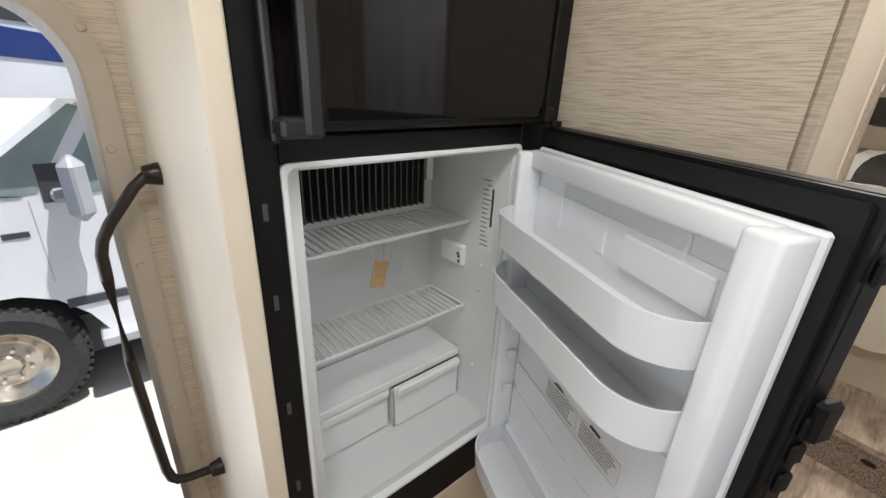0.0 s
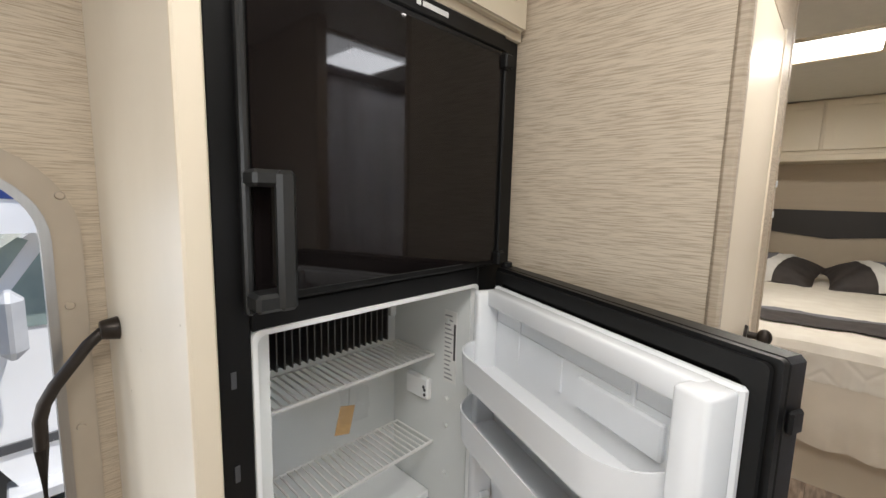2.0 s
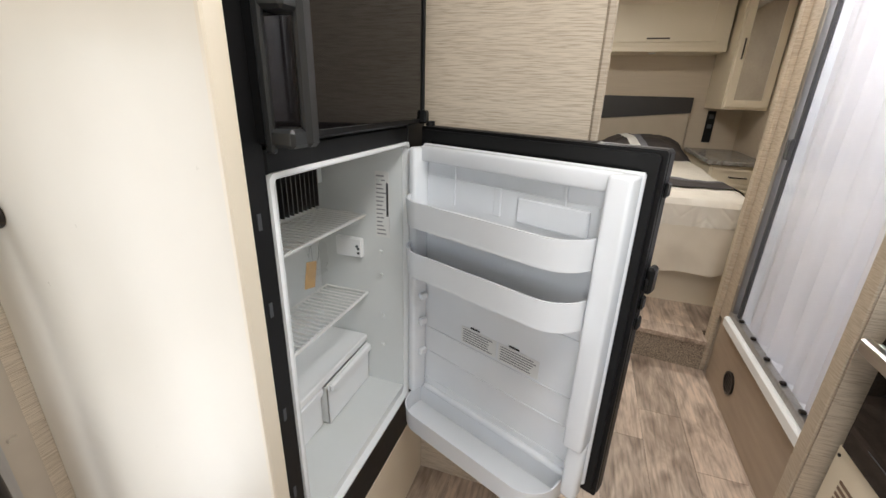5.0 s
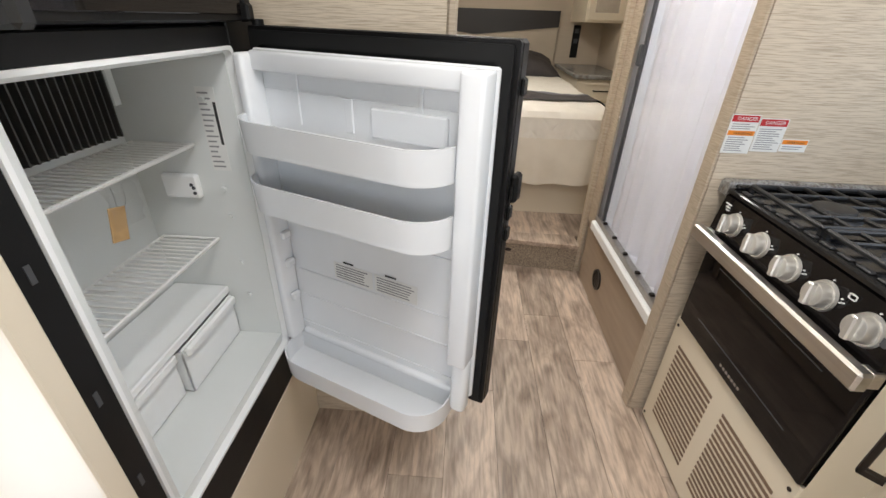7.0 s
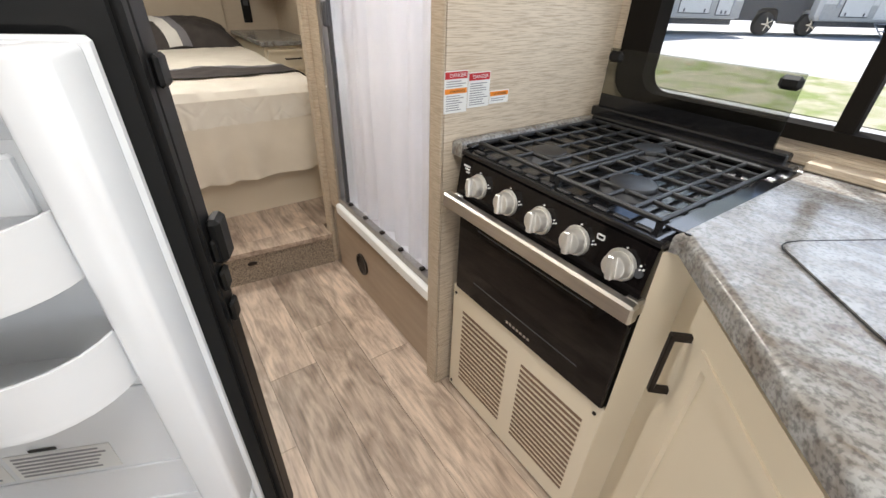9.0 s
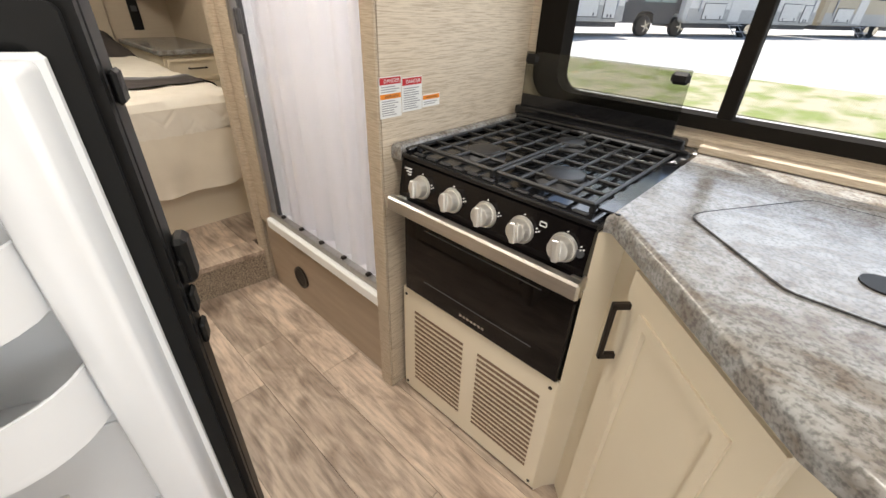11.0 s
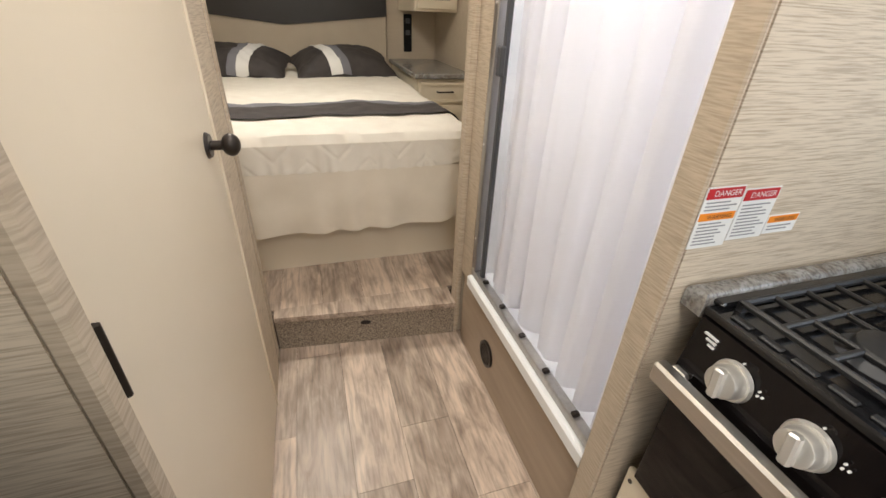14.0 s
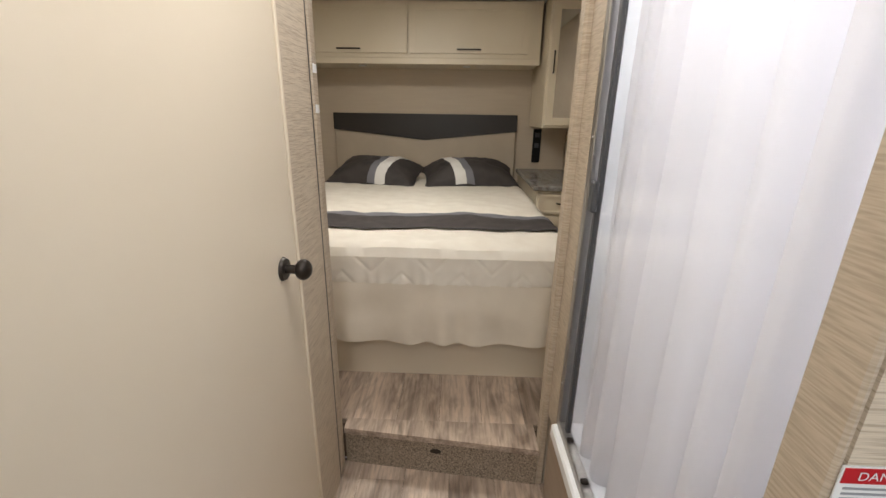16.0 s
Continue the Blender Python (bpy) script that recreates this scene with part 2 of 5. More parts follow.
mirror.node_tree.nodes["Principled BSDF"].inputs["Roughness"].default_value = 0.03
hatch_glow = bpy.data.materials.new("daylit_hatch_dome")
hg, hb = nodes_of(hatch_glow)
hb.inputs["Emission Color"].default_value, hb.inputs["Emission Strength"].default_value = (1.0, 0.95, 0.86, 1), 6.0
hatch_cold = bpy.data.materials.new("daylit_shower_dome")
hg, hb = nodes_of(hatch_cold)
hb.inputs["Emission Color"].default_value, hb.inputs["Emission Strength"].default_value = (1.0, 1.0, 1.0, 1), 3.2

# ---- mesh helpers ----


def box(bm, a, b, bevel=0.0, xf=None, seg=1):
    """A box between two corners, with rounded edges if asked."""
    lo, hi = [min(p, q) for p, q in zip(a, b)], [max(p, q) for p, q in zip(a, b)]
    size, mid = [h - l for l, h in zip(lo, hi)], [(h + l) / 2 for l, h in zip(lo, hi)]
    made = bmesh.ops.create_cube(bm, size=1, matrix=Matrix.Translation(mid) @ Matrix.Diagonal((*size, 1)))["verts"]
    if bevel:
        edges = list({e for v in made for e in v.link_edges})
        grown = bmesh.ops.bevel(bm, geom=edges, offset=min(bevel, min(size) * 0.45), segments=seg, affect="EDGES", profile=0.5)
        made = list({v for f in grown["faces"] for v in f.verts} | {v for v in made if v.is_valid})
    if xf:
        bmesh.ops.transform(bm, matrix=xf, verts=made)
    return made


def cyl(bm, mid, axis, r, h, seg=20, r2=None, bevel=0.0):
    """A cylinder or cone round an axis."""
    q = Vector(axis).to_track_quat("Z", "Y").to_matrix().to_4x4()
    made = bmesh.ops.create_cone(bm, cap_ends=True, segments=seg, radius1=r, radius2=r if r2 is None else r2, depth=h, matrix=Matrix.Translation(mid) @ q)["verts"]
    if bevel:
        rims = [e for e in {e for v in made for e in v.link_edges} if any(len(f.verts) > 4 for f in e.link_faces)]
        bmesh.ops.bevel(bm, geom=rims, offset=bevel, segments=2, affect="EDGES", profile=0.5)
    return made


def tube(bm, points, r, seg=10, closed=False):
    """A round bar along points."""
    pts = [Vector(p) for p in points]
    rings = []
    for i, p in enumerate(pts):
        a = pts[i - 1] if i or closed else p
        b = pts[(i + 1) % len(pts)] if i + 1 < len(pts) or closed else p
        q = (b - a).to_track_quat("Z", "Y")
        rings.append([bm.verts.new(p + q @ Vector((r * math.cos(2 * math.pi * k / seg), r * math.sin(2 * math.pi * k / seg), 0))) for k in range(seg)])
    pairs = list(zip(rings, rings[1:])) + ([(rings[-1], rings[0])] if closed else [])
    for a, b in pairs:
        for k in range(seg):
            bm.faces.new((a[k], a[(k + 1) % seg], b[(k + 1) % seg], b[k]))
    if not closed:
        bm.faces.new(list(reversed(rings[0])))
        bm.faces.new(rings[-1])


def prism(bm, outline, low, high, axis="z"):
    """A flat outline given thickness along an axis."""
    def place(p, w):
        return {"z": (p[0], p[1], w), "y": (p[0], w, p[1]), "x": (w, p[0], p[1])}[axis]
    a = [bm.verts.new(place(p, low)) for p in outline]
    b = [bm.verts.new(place(p, high)) for p in outline]
    n = len(outline)
    for k in range(n):
        bm.faces.new((a[k], a[(k + 1) % n], b[(k + 1) % n], b[k]))
    bm.faces.new(list(reversed(a)))
    bm.faces.new(b)
    bmesh.ops.recalc_face_normals(bm, faces=bm.faces)
    return a + b


def ring_prism(bm, outer, inner, low, high, axis="z"):
    """A frame between two outlines of as many points, with thickness."""
    def place(p, w):
        return {"z": (p[0], p[1], w), "y": (p[0], w, p[1]), "x": (w, p[0], p[1])}[axis]
    rows = [[bm.verts.new(place(p, w)) for p in o] for o, w in ((outer, low), (outer, high), (inner, high), (inner, low))]
    n = len(outer)
    for i in range(4):
        a, b = rows[i], rows[(i + 1) % 4]
        for k in range(n):
            bm.faces.new((a[k], a[(k + 1) % n], b[(k + 1) % n], b[k]))
    bmesh.ops.recalc_face_normals(bm, faces=bm.faces)


def rounded(x0, y0, x1, y1, r, seg=6):
    """A rectangle's outline with round corners."""
    pts = []
    for cx, cy, a in ((x1 - r, y1 - r, 0), (x0 + r, y1 - r, 90), (x0 + r, y0 + r, 180), (x1 - r, y0 + r, 270)):
        for k in range(seg + 1):
            t = radians(a + 90 * k / seg)
            pts.append((cx + r * math.cos(t), cy + r * math.sin(t)))
    return pts


def thing(name, at, label, category, group="", kind=""):
    ob = new(name)
    ob.empty_display_size = 0.05
    ob.location = at
    return tagged(ob, label, category, group, kind)


def mesh_of(name, bm, material, smooth=True):
    me = bpy.data.meshes.new(name)
    bm.to_mesh(me)
    bm.free()
    me.materials.append(material)
    if smooth:
        me.polygons.foreach_set("use_smooth", [True] * len(me.polygons))
        me.set_sharp_from_angle(angle=radians(35))
    return me


def part(name, bm, material, parent, label="", xf=None):
    if xf:
        bmesh.ops.transform(bm, matrix=xf, verts=bm.verts)
    ob = new(name, mesh_of(name, bm, material))
    ob.parent = parent
    if parent.parent is None:
        ob.matrix_parent_inverse = Matrix.Translation(-parent.location)
    return tagged(ob, label)


def solid(name, bm, material, label, category, group="", kind=""):
    return tagged(new(name, mesh_of(name, bm, material)), label, category, group, kind)


def boxes(*pairs, bevel=0.0, xf=None):
    bm = bmesh.new()
    for a, b in pairs:
        box(bm, a, b, bevel, xf)
    return bm


def struct(name, material, label, *pairs, bevel=0.0, category="wall"):
    return solid(name, boxes(*pairs, bevel=bevel), material, label, category, kind="structure")


CEIL = 2.15
# ---- structure ----
floor = struct("floor", floor_joint, "weathered oak vinyl plank floor of the motorhome", ((-2.2, -1.06, -0.05), (2.19, 0.75, -0.004)), ((0.3, 0.75, -0.05), (2.19, 1.28, -0.004)), ((-2.2, 0.75, -0.05), (-0.6, 1.28, -0.004)), category="floor")
struct("step_well", brown_panel, "sunken taupe step well inside the entry door", ((-0.6, 0.75, -0.32), (0.3, 1.28, -0.28)), ((-0.6, 0.73, -0.28), (0.3, 0.75, -0.05)), ((-0.62, 0.75, -0.28), (-0.6, 1.28, -0.05)), ((0.3, 0.75, -0.28), (0.32, 1.28, -0.05)), category="step")
ceiling = struct("ceiling", ceiling_vinyl, "off-white padded vinyl ceiling", ((-2.2, -1.1, CEIL), (4.75, 1.32, CEIL + 0.04)), category="ceiling")
# window wall with its opening
WY = -1.05
W0, W1, WZ0, WZ1 = -0.42, 1.045, 0.99, 1.58
struct("wall_south", linen, "beige grasscloth wallboard under and beside the galley window", ((-2.2, WY - 0.04, 0), (W0, WY, CEIL)), ((W1, WY - 0.04, 0), (4.75, WY, CEIL)), ((W0, WY - 0.04, 0), (W1, WY, WZ0)), ((W0, WY - 0.04, WZ1), (W1, WY, CEIL)))
# entry wall with a rounded door opening
EY = 1.28
D0, D1, DZ0, DZ1 = -0.45, 0.222, -0.28, 1.43
bm = boxes(((-2.2, EY, -0.3), (D0 - 0.04, EY + 0.04, CEIL)), ((D1 + 0.04, EY, -0.3), (4.75, EY + 0.04, CEIL)), ((D0 - 0.04, EY, DZ1 + 0.04), (D1 + 0.04, EY + 0.04, CEIL)))
ring_prism(bm, rounded(D0 - 0.0405, DZ0 - 0.05, D1 + 0.0405, DZ1 + 0.0405, 0.002, 10), rounded(D0 - 0.012, DZ0 - 0.012, D1 + 0.012, DZ1 + 0.012, 0.15, 10), EY + 0.001, EY + 0.039, "y")
solid("wall_north", bm, linen, "beige grasscloth wallboard round the entry door", "wall", kind="structure")
struct("wall_west", linen, "beige wallboard below and beside the cab windscreen", ((-2.24, -1.1, 0), (-2.2, 1.32, 0.95)), ((-2.24, -1.1, 1.85), (-2.2, 1.32, CEIL)), ((-2.24, -1.1, 0.95), (-2.2, -0.85, 1.85)), ((-2.24, 1.05, 0.95), (-2.2, 1.32, 1.85)))
struct("wall_east", bed_wall, "beige bedroom wallboard behind the headboard", ((4.70, -1.05, 0), (4.74, 1.28, CEIL)))
# stove partition, shower wall, bathroom wall, bedroom bulkhead
PX = 1.13
struct("partition_galley", linen, "beige grasscloth partition between range and shower", ((PX, WY, 0), (PX + 0.035, -0.4285, CEIL)))
struct("trim_partition", linen_trim, "light wood-grain edge post of the galley partition", ((PX + 0.0005, -0.428, 0), (PX + 0.055, -0.419, CEIL)), bevel=0.003, category="trim")
struct("wall_shower_low", brown_panel, "taupe kick panel below the shower", ((1.19, -0.48, 0), (2.06, -0.45, 0.335)))
struct("wall_shower_side", linen_trim, "wood-grain post between shower and bedroom", ((1.985, -0.48, 0.335), (2.10, -0.445, CEIL)), category="trim")
struct("shower_shell", shower_white, "white moulded shower surround", ((1.17, WY + 0.001, 0.1), (1.185, -0.482, CEIL)), ((2.06, WY + 0.001, 0.1), (2.08, -0.482, CEIL)), ((1.185, WY + 0.002, 0.1), (2.06, WY + 0.02, CEIL)), ((1.185, WY + 0.02, 0.30), (2.06, -0.482, 0.32)))
struct("wall_bulkhead_south", bed_wall, "beige bulkhead beside the bedroom doorway", ((2.10, WY, 0), (2.13, -0.45, CEIL)))
struct("trim_doorway_south", linen_trim, "rounded wood-grain jamb of the bedroom doorway", ((2.09, -0.455, 0), (2.15, -0.425, CEIL)), bevel=0.008, category="trim")
struct("wall_bulkhead_north", bed_wall, "beige bulkhead on the bathroom side of the doorway", ((2.10, 0.365, 0), (2.13, EY, CEIL)))
struct("trim_doorway_north", linen_trim, "rounded wood-grain jamb of the bedroom doorway", ((2.095, 0.322, 0), (2.15, 0.365, CEIL)), bevel=0.008, category="trim")
struct("pocket_gap", bronze, "dark metal strike strip beside the doorway jamb", ((2.0775, 0.326, 0), (2.0945, 0.352, 2.0)), category="trim")
# side of the bathroom box, facing the entry
struct("wall_bath_side", linen, "beige grasscloth wallboard beside the refrigerator", ((1.03, 0.2985, 0), (1.05, EY, CEIL)))
struct("trim_bath_corner", linen_trim, "pale corner moulding of the bathroom wall", ((1.026, 0.276, 0), (1.056, 0.298, CEIL)), bevel=0.005, category="trim")
struct("trim_bath_edge", cream, "cream edge strip of the bathroom corner", ((1.0565, 0.306, 0), (1.100, 0.322, CEIL)), bevel=0.004, category="trim")
struct("wall_bath_front", linen_trim, "wood-grain wall strips beside and above the bathroom door", ((1.10, 0.325, 1.93), (2.08, 0.36, CEIL)), ((1.10, 0.361, 1.93), (1.12, 0.37, CEIL)))
struct("wall_bath_strip", linen, "beige grasscloth strip between bathroom door and bedroom doorway", ((1.877, 0.3235, 0), (2.077, 0.36, 1.93)))
# step up to the bedroom
platform = struct("floor_bedroom", floor_joint, "raised bedroom floor of weathered oak vinyl planks", ((2.192, -1.05, 0), (4.7, 1.28, 0.166)), category="floor")
# the step front runs slightly askew from jamb to jamb
bm = bmesh.new()
prism(bm, [(2.092, -0.425), (2.169, 0.322), (2.191, 0.322), (2.191, -0.425)], 0.0, 0.150)
solid("step_riser", bm, carpet, "brown speckled carpet on the step riser", "step", kind="structure")
bm = bmesh.new()
prism(bm, [(2.080, -0.425), (2.157, 0.322), (2.215, 0.322), (2.215, -0.425)], 0.1505, 0.1745)
solid("step_nosing", bm, plank_wood, "weathered oak nosing on the step edge", "trim", kind="structure")
bm = bmesh.new()
cyl(bm, (2.1315, -0.039, 0.104), (1, -0.103, 0), 0.022, 0.006, 20)
bmesh.ops.scale(bm, vec=(1, 1, 0.45), space=Matrix.Translation((0, 0, -0.104)), verts=bm.verts)
latch = thing("riser_finger_pull", (2.131, -0.039, 0.098), "small dark oval finger pull in the carpeted riser", "handle")
part("bezel", bm, bronze, latch)

# ---- bathroom door ----
bath = thing("bathroom_door", (1.5, 0.33, 0.0), "closed plain cream bathroom door with a dark bronze knob", "door")
bath["kind"] = "structure"
part("door_leaf", boxes(((1.105, 0.322, 0.012), (1.865, 0.348, 1.92)), bevel=0.004), cream, bath)
part("stop_strip", boxes(((1.866, 0.318, 0.0), (1.877, 0.33, 1.93)), bevel=0.002), cream, bath)
bm = bmesh.new()
cyl(bm, (1.775, 0.319, 0.985), (0, -1, 0), 0.031, 0.010, 28, 0.026)
cyl(bm, (1.775, 0.300, 0.985), (0, -1, 0), 0.011, 0.034, 16)
bmesh.ops.create_uvsphere(bm, u_segments=24, v_segments=14, radius=0.026, matrix=Matrix.Translation((1.775, 0.272, 0.985)) @ Matrix.Diagonal((1, 0.8, 1, 1)))
part("door_knob", bm, bronze, bath, "round dark bronze door knob")
part("hinge_stile", boxes(((1.102, 0.3185, 0.012), (1.117, 0.3218, 1.92)), bevel=0.0015), cream, bath)
for z in (0.12, 0.94, 1.70):
    bm = boxes(((1.119, 0.3165, z - 0.05), (1.131, 0.3216, z + 0.05)), bevel=0.0015)
    cyl(bm, (1.125, 0.3155, z), (0, 0, 1), 0.0045, 0.10, 12)
    part("hinge", bm, bronze, bath, "slim black butt hinge")

# ---- shower opening ----
sill = struct("shower_sill", white_plastic, "white plastic sill of the shower", ((1.187, -0.485, 0.335), (1.985, -0.428, 0.383)), bevel=0.006, category="sill")
shower = thing("shower_enclosure", (1.58, -0.46, 0.383), "grey aluminium shower frame with a clear rain-glass pane", "shower")
part("bottom_rail", boxes(((1.187, -0.475, 0.384), (1.985, -0.445, 0.412)), bevel=0.003), alum, shower)
part("top_rail", boxes(((1.187, -0.475, 1.925), (1.985, -0.445, 1.965)), bevel=0.003), dark_trim, shower)
part("side_rail", boxes(((1.955, -0.475, 0.412), (1.985, -0.445, 1.95)), bevel=0.003), alum, shower)
part("side_rail", boxes(((1.187, -0.475, 0.412), (1.203, -0.449, 1.95)), bevel=0.003), alum, shower)
part("inner_rail", boxes(((1.905, -0.470, 0.412), (1.923, -0.455, 1.95)), bevel=0.002), dark_trim, shower, "dark edge rail of the shower door")
part("catch", boxes(((1.895, -0.456, 1.115), (1.925, -0.440, 1.195)), bevel=0.004), dark_trim, shower, "grey plastic shower door catch")
for k in range(5):
    x = 1.27 + 0.148 * k
    part("clip", boxes(((x, -0.468, 0.412), (x + 0.016, -0.448, 0.424)), bevel=0.003), bronze, shower, "small dark retaining clip")
for z in (0.55, 0.9, 1.3, 1.65):
    bm = bmesh.new()
    cyl(bm, (1.97, -0.4435, z), (0, 1, 0), 0.004, 0.003, 12)
    part("screw", bm, steel, shower)
pane = part("pane", boxes(((1.204, -0.4635, 0.41), (1.906, -0.4605, 1.93))), rain_pane, shower, "clear rain-glass pane")
pane.visible_shadow = False
# folded white curtain
bm = bmesh.new()
cols, rows_n = 150, 14
grid = []
for j in range(rows_n + 1):
    line = []
    for i in range(cols + 1):
        u, w = i / cols, j / rows_n
        ph = 2 * math.pi * (7.4 * u + 0.35 * math.sin(6 * u)) + 0.5 * math.sin(2.2 * w + 5 * u)
        amp = 0.019 + 0.006 * (1 - w) + 0.006 * math.sin(9 * u)
        flare = 0.006 * noise.noise((u * 18, w * 3, 1.0)) * (1.6 - w)
        line.append(bm.verts.new((1.21 + 0.70 * u, -0.520 + amp * (1 - 2 * abs(math.cos(ph / 2)) ** 5) + flare, 0.385 + 1.535 * w)))
    grid.append(line)
for j in range(rows_n):
    for i in range(cols):
        bm.faces.new((grid[j][i], grid[j][i + 1], grid[j + 1][i + 1], grid[j + 1][i]))
curtain = solid("shower_curtain", bm, curtain_cloth, "white pleated shower curtain hanging behind the shower frame", "curtain")
bm = bmesh.new()
tube(bm, [(1.19 + 0.79 * k / 12, -0.505, 1.925) for k in range(13)], 0.009)
solid("curtain_rod", bm, bronze, "dark curtain rod above the shower curtain", "curtain rod")
# vent in the kick panel
vent = thing("floor_heat_vent", (1.777, -0.45, 0.155), "round dark brown heater vent in the kick panel", "vent")
bm = bmesh.new()
ring_prism(bm, [(1.777 + 0.052 * math.cos(a), 0.155 + 0.052 * math.sin(a)) for a in np.linspace(0, 2 * math.pi, 28, endpoint=False)], [(1.777 + 0.042 * math.cos(a), 0.155 + 0.042 * math.sin(a)) for a in np.linspace(0, 2 * math.pi, 28, endpoint=False)], -0.45, -0.441, "y")
part("rim", bm, bronze, vent)
bm = bmesh.new()
cyl(bm, (1.777, -0.447, 0.155), (0, 1, 0), 0.042, 0.004, 28)
part("backing", bm, gasket, vent)
for k in range(5):
    dz = -0.028 + 0.014 * k
    half = math.sqrt(0.041 ** 2 - dz ** 2)
    part("slat", boxes(((1.777 - half, -0.4455, 0.155 + dz - 0.003), (1.777 + half, -0.4425, 0.155 + dz + 0.003))), bronze, vent)

# ---- refrigerator ----
FY = 0.722
fridge = thing("refrigerator", (0.66, FY + 0.15, 0.0), "black built-in two-door refrigerator standing open, white inside", "refrigerator")
FX0, FX1 = 0.357, 0.962
# carcass round the liner
for nm, a, c in (("side_stile", (FX0, FY, 0.311), (0.403, 1.06, 1.75)), ("side_stile", (0.905, FY, 0.311), (FX1, 1.06, 1.75)), ("bottom_rail", (0.403, FY, 0.311), (0.905, 1.06, 0.438)), ("middle_rail", (0.403, FY, 1.202), (0.905, 1.06, 1.24)), ("freezer_body", (0.403, FY + 0.03, 1.24), (0.905, 1.06, 1.75)), ("back", (0.403, 1.02, 0.438), (0.905, 1.06, 1.202))):
    part(nm, boxes((a, c), bevel=0.003), black_plastic, fridge)
# liner: five walls and a raised flange
LX0, LX1, LZ0, LZ1, LY = 0.432, 0.897, 0.468, 1.190, 1.002
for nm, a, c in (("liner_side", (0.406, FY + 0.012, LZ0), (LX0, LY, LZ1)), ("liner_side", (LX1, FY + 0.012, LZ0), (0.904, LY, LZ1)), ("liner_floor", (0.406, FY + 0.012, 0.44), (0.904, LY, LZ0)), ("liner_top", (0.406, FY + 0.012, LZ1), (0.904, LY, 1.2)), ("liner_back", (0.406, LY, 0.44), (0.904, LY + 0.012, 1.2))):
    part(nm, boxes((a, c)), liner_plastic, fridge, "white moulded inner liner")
bm = bmesh.new()
ring_prism(bm, rounded(0.402, 0.437, 0.906, 1.204, 0.012), rounded(0.409, 0.444, 0.900, 1.197, 0.016), FY - 0.004, FY + 0.013, "y")
part("flange", bm, white_plastic, fridge, "white front lip of the liner")
# stubs for the shelves on both side walls
for z in (0.60, 0.70, 0.83, 0.90, 1.10):
    for x, s in ((LX1, -1), (LX0, 1)):
        bm = bmesh.new()
        cyl(bm, (x + s * 0.004, 0.80, z), (1, 0, 0), 0.006, 0.008, 12)
        part("shelf_peg", bm, liner_plastic, fridge)
# cold plate with fins
plate = part("cold_plate", boxes(((0.445, 0.985, 1.02), (0.83, 1.0, 1.185))), fin_metal, fridge, "dark aluminium evaporator plate")
for k in range(23):
    x = 0.447 + k * 0.0168
    part("fin", boxes(((x, 0.935, 1.035), (x + 0.003, 0.985, 1.188))), fin_metal, plate)
part("fin_bracket", boxes(((0.835, 0.945, 1.09), (0.855, 1.0, 1.188)), bevel=0.002), liner_plastic, fridge)


def wire_shelf(z, y0, y1):
    rack = part("shelf_frame", boxes(((LX0 + 0.002, y0, z - 0.004), (LX1 - 0.002, y0 + 0.007, z + 0.004)), ((LX0 + 0.002, y1 - 0.006, z - 0.003), (LX1 - 0.002, y1, z + 0.003)), ((LX0 + 0.002, y0, z - 0.003), (LX0 + 0.007, y1, z + 0.003)), ((LX1 - 0.007, y0, z - 0.003), (LX1 - 0.002, y1, z + 0.003)), bevel=0.002), wire_white, fridge, "white wire shelf")
    for k in range(26):
        x = LX0 + 0.02 + k * 0.0168
        part("wire", boxes(((x - 0.0016, y0, z), (x + 0.0016, y1, z + 0.0032))), wire_white, rack)


wire_shelf(1.003, 0.84, 0.985)
wire_shelf(0.768, 0.84, 0.985)
# crisper cover and two drawers
part("crisper_cover", boxes(((LX0 + 0.002, 0.855, 0.618), (LX1 - 0.002, 0.998, 0.626)), ((LX0 + 0.002, 0.852, 0.604), (LX1 - 0.002, 0.862, 0.626)), bevel=0.003), white_plastic, fridge, "white cover over the crisper drawers")
for x0, x1 in ((LX0 + 0.004, 0.668), (0.674, LX1 - 0.004)):
    y0 = 0.868 if x0 < 0.6 else 0.85
    dr = part("crisper_drawer", boxes(((x0, y0, 0.472), (x1, y0 + 0.006, 0.598)), ((x0, y0, 0.472), (x0 + 0.005, 0.99, 0.59)), ((x1 - 0.005, y0, 0.472), (x1, 0.99, 0.59)), ((x0, y0, 0.471), (x1, 0.99, 0.477)), bevel=0.002), white_plastic, fridge, "white crisper drawer")
    part("grip", boxes(((x0 + 0.004, y0 - 0.014, 0.575), (x1 - 0.004, y0 + 0.001, 0.600)), bevel=0.005), white_plastic, dr)
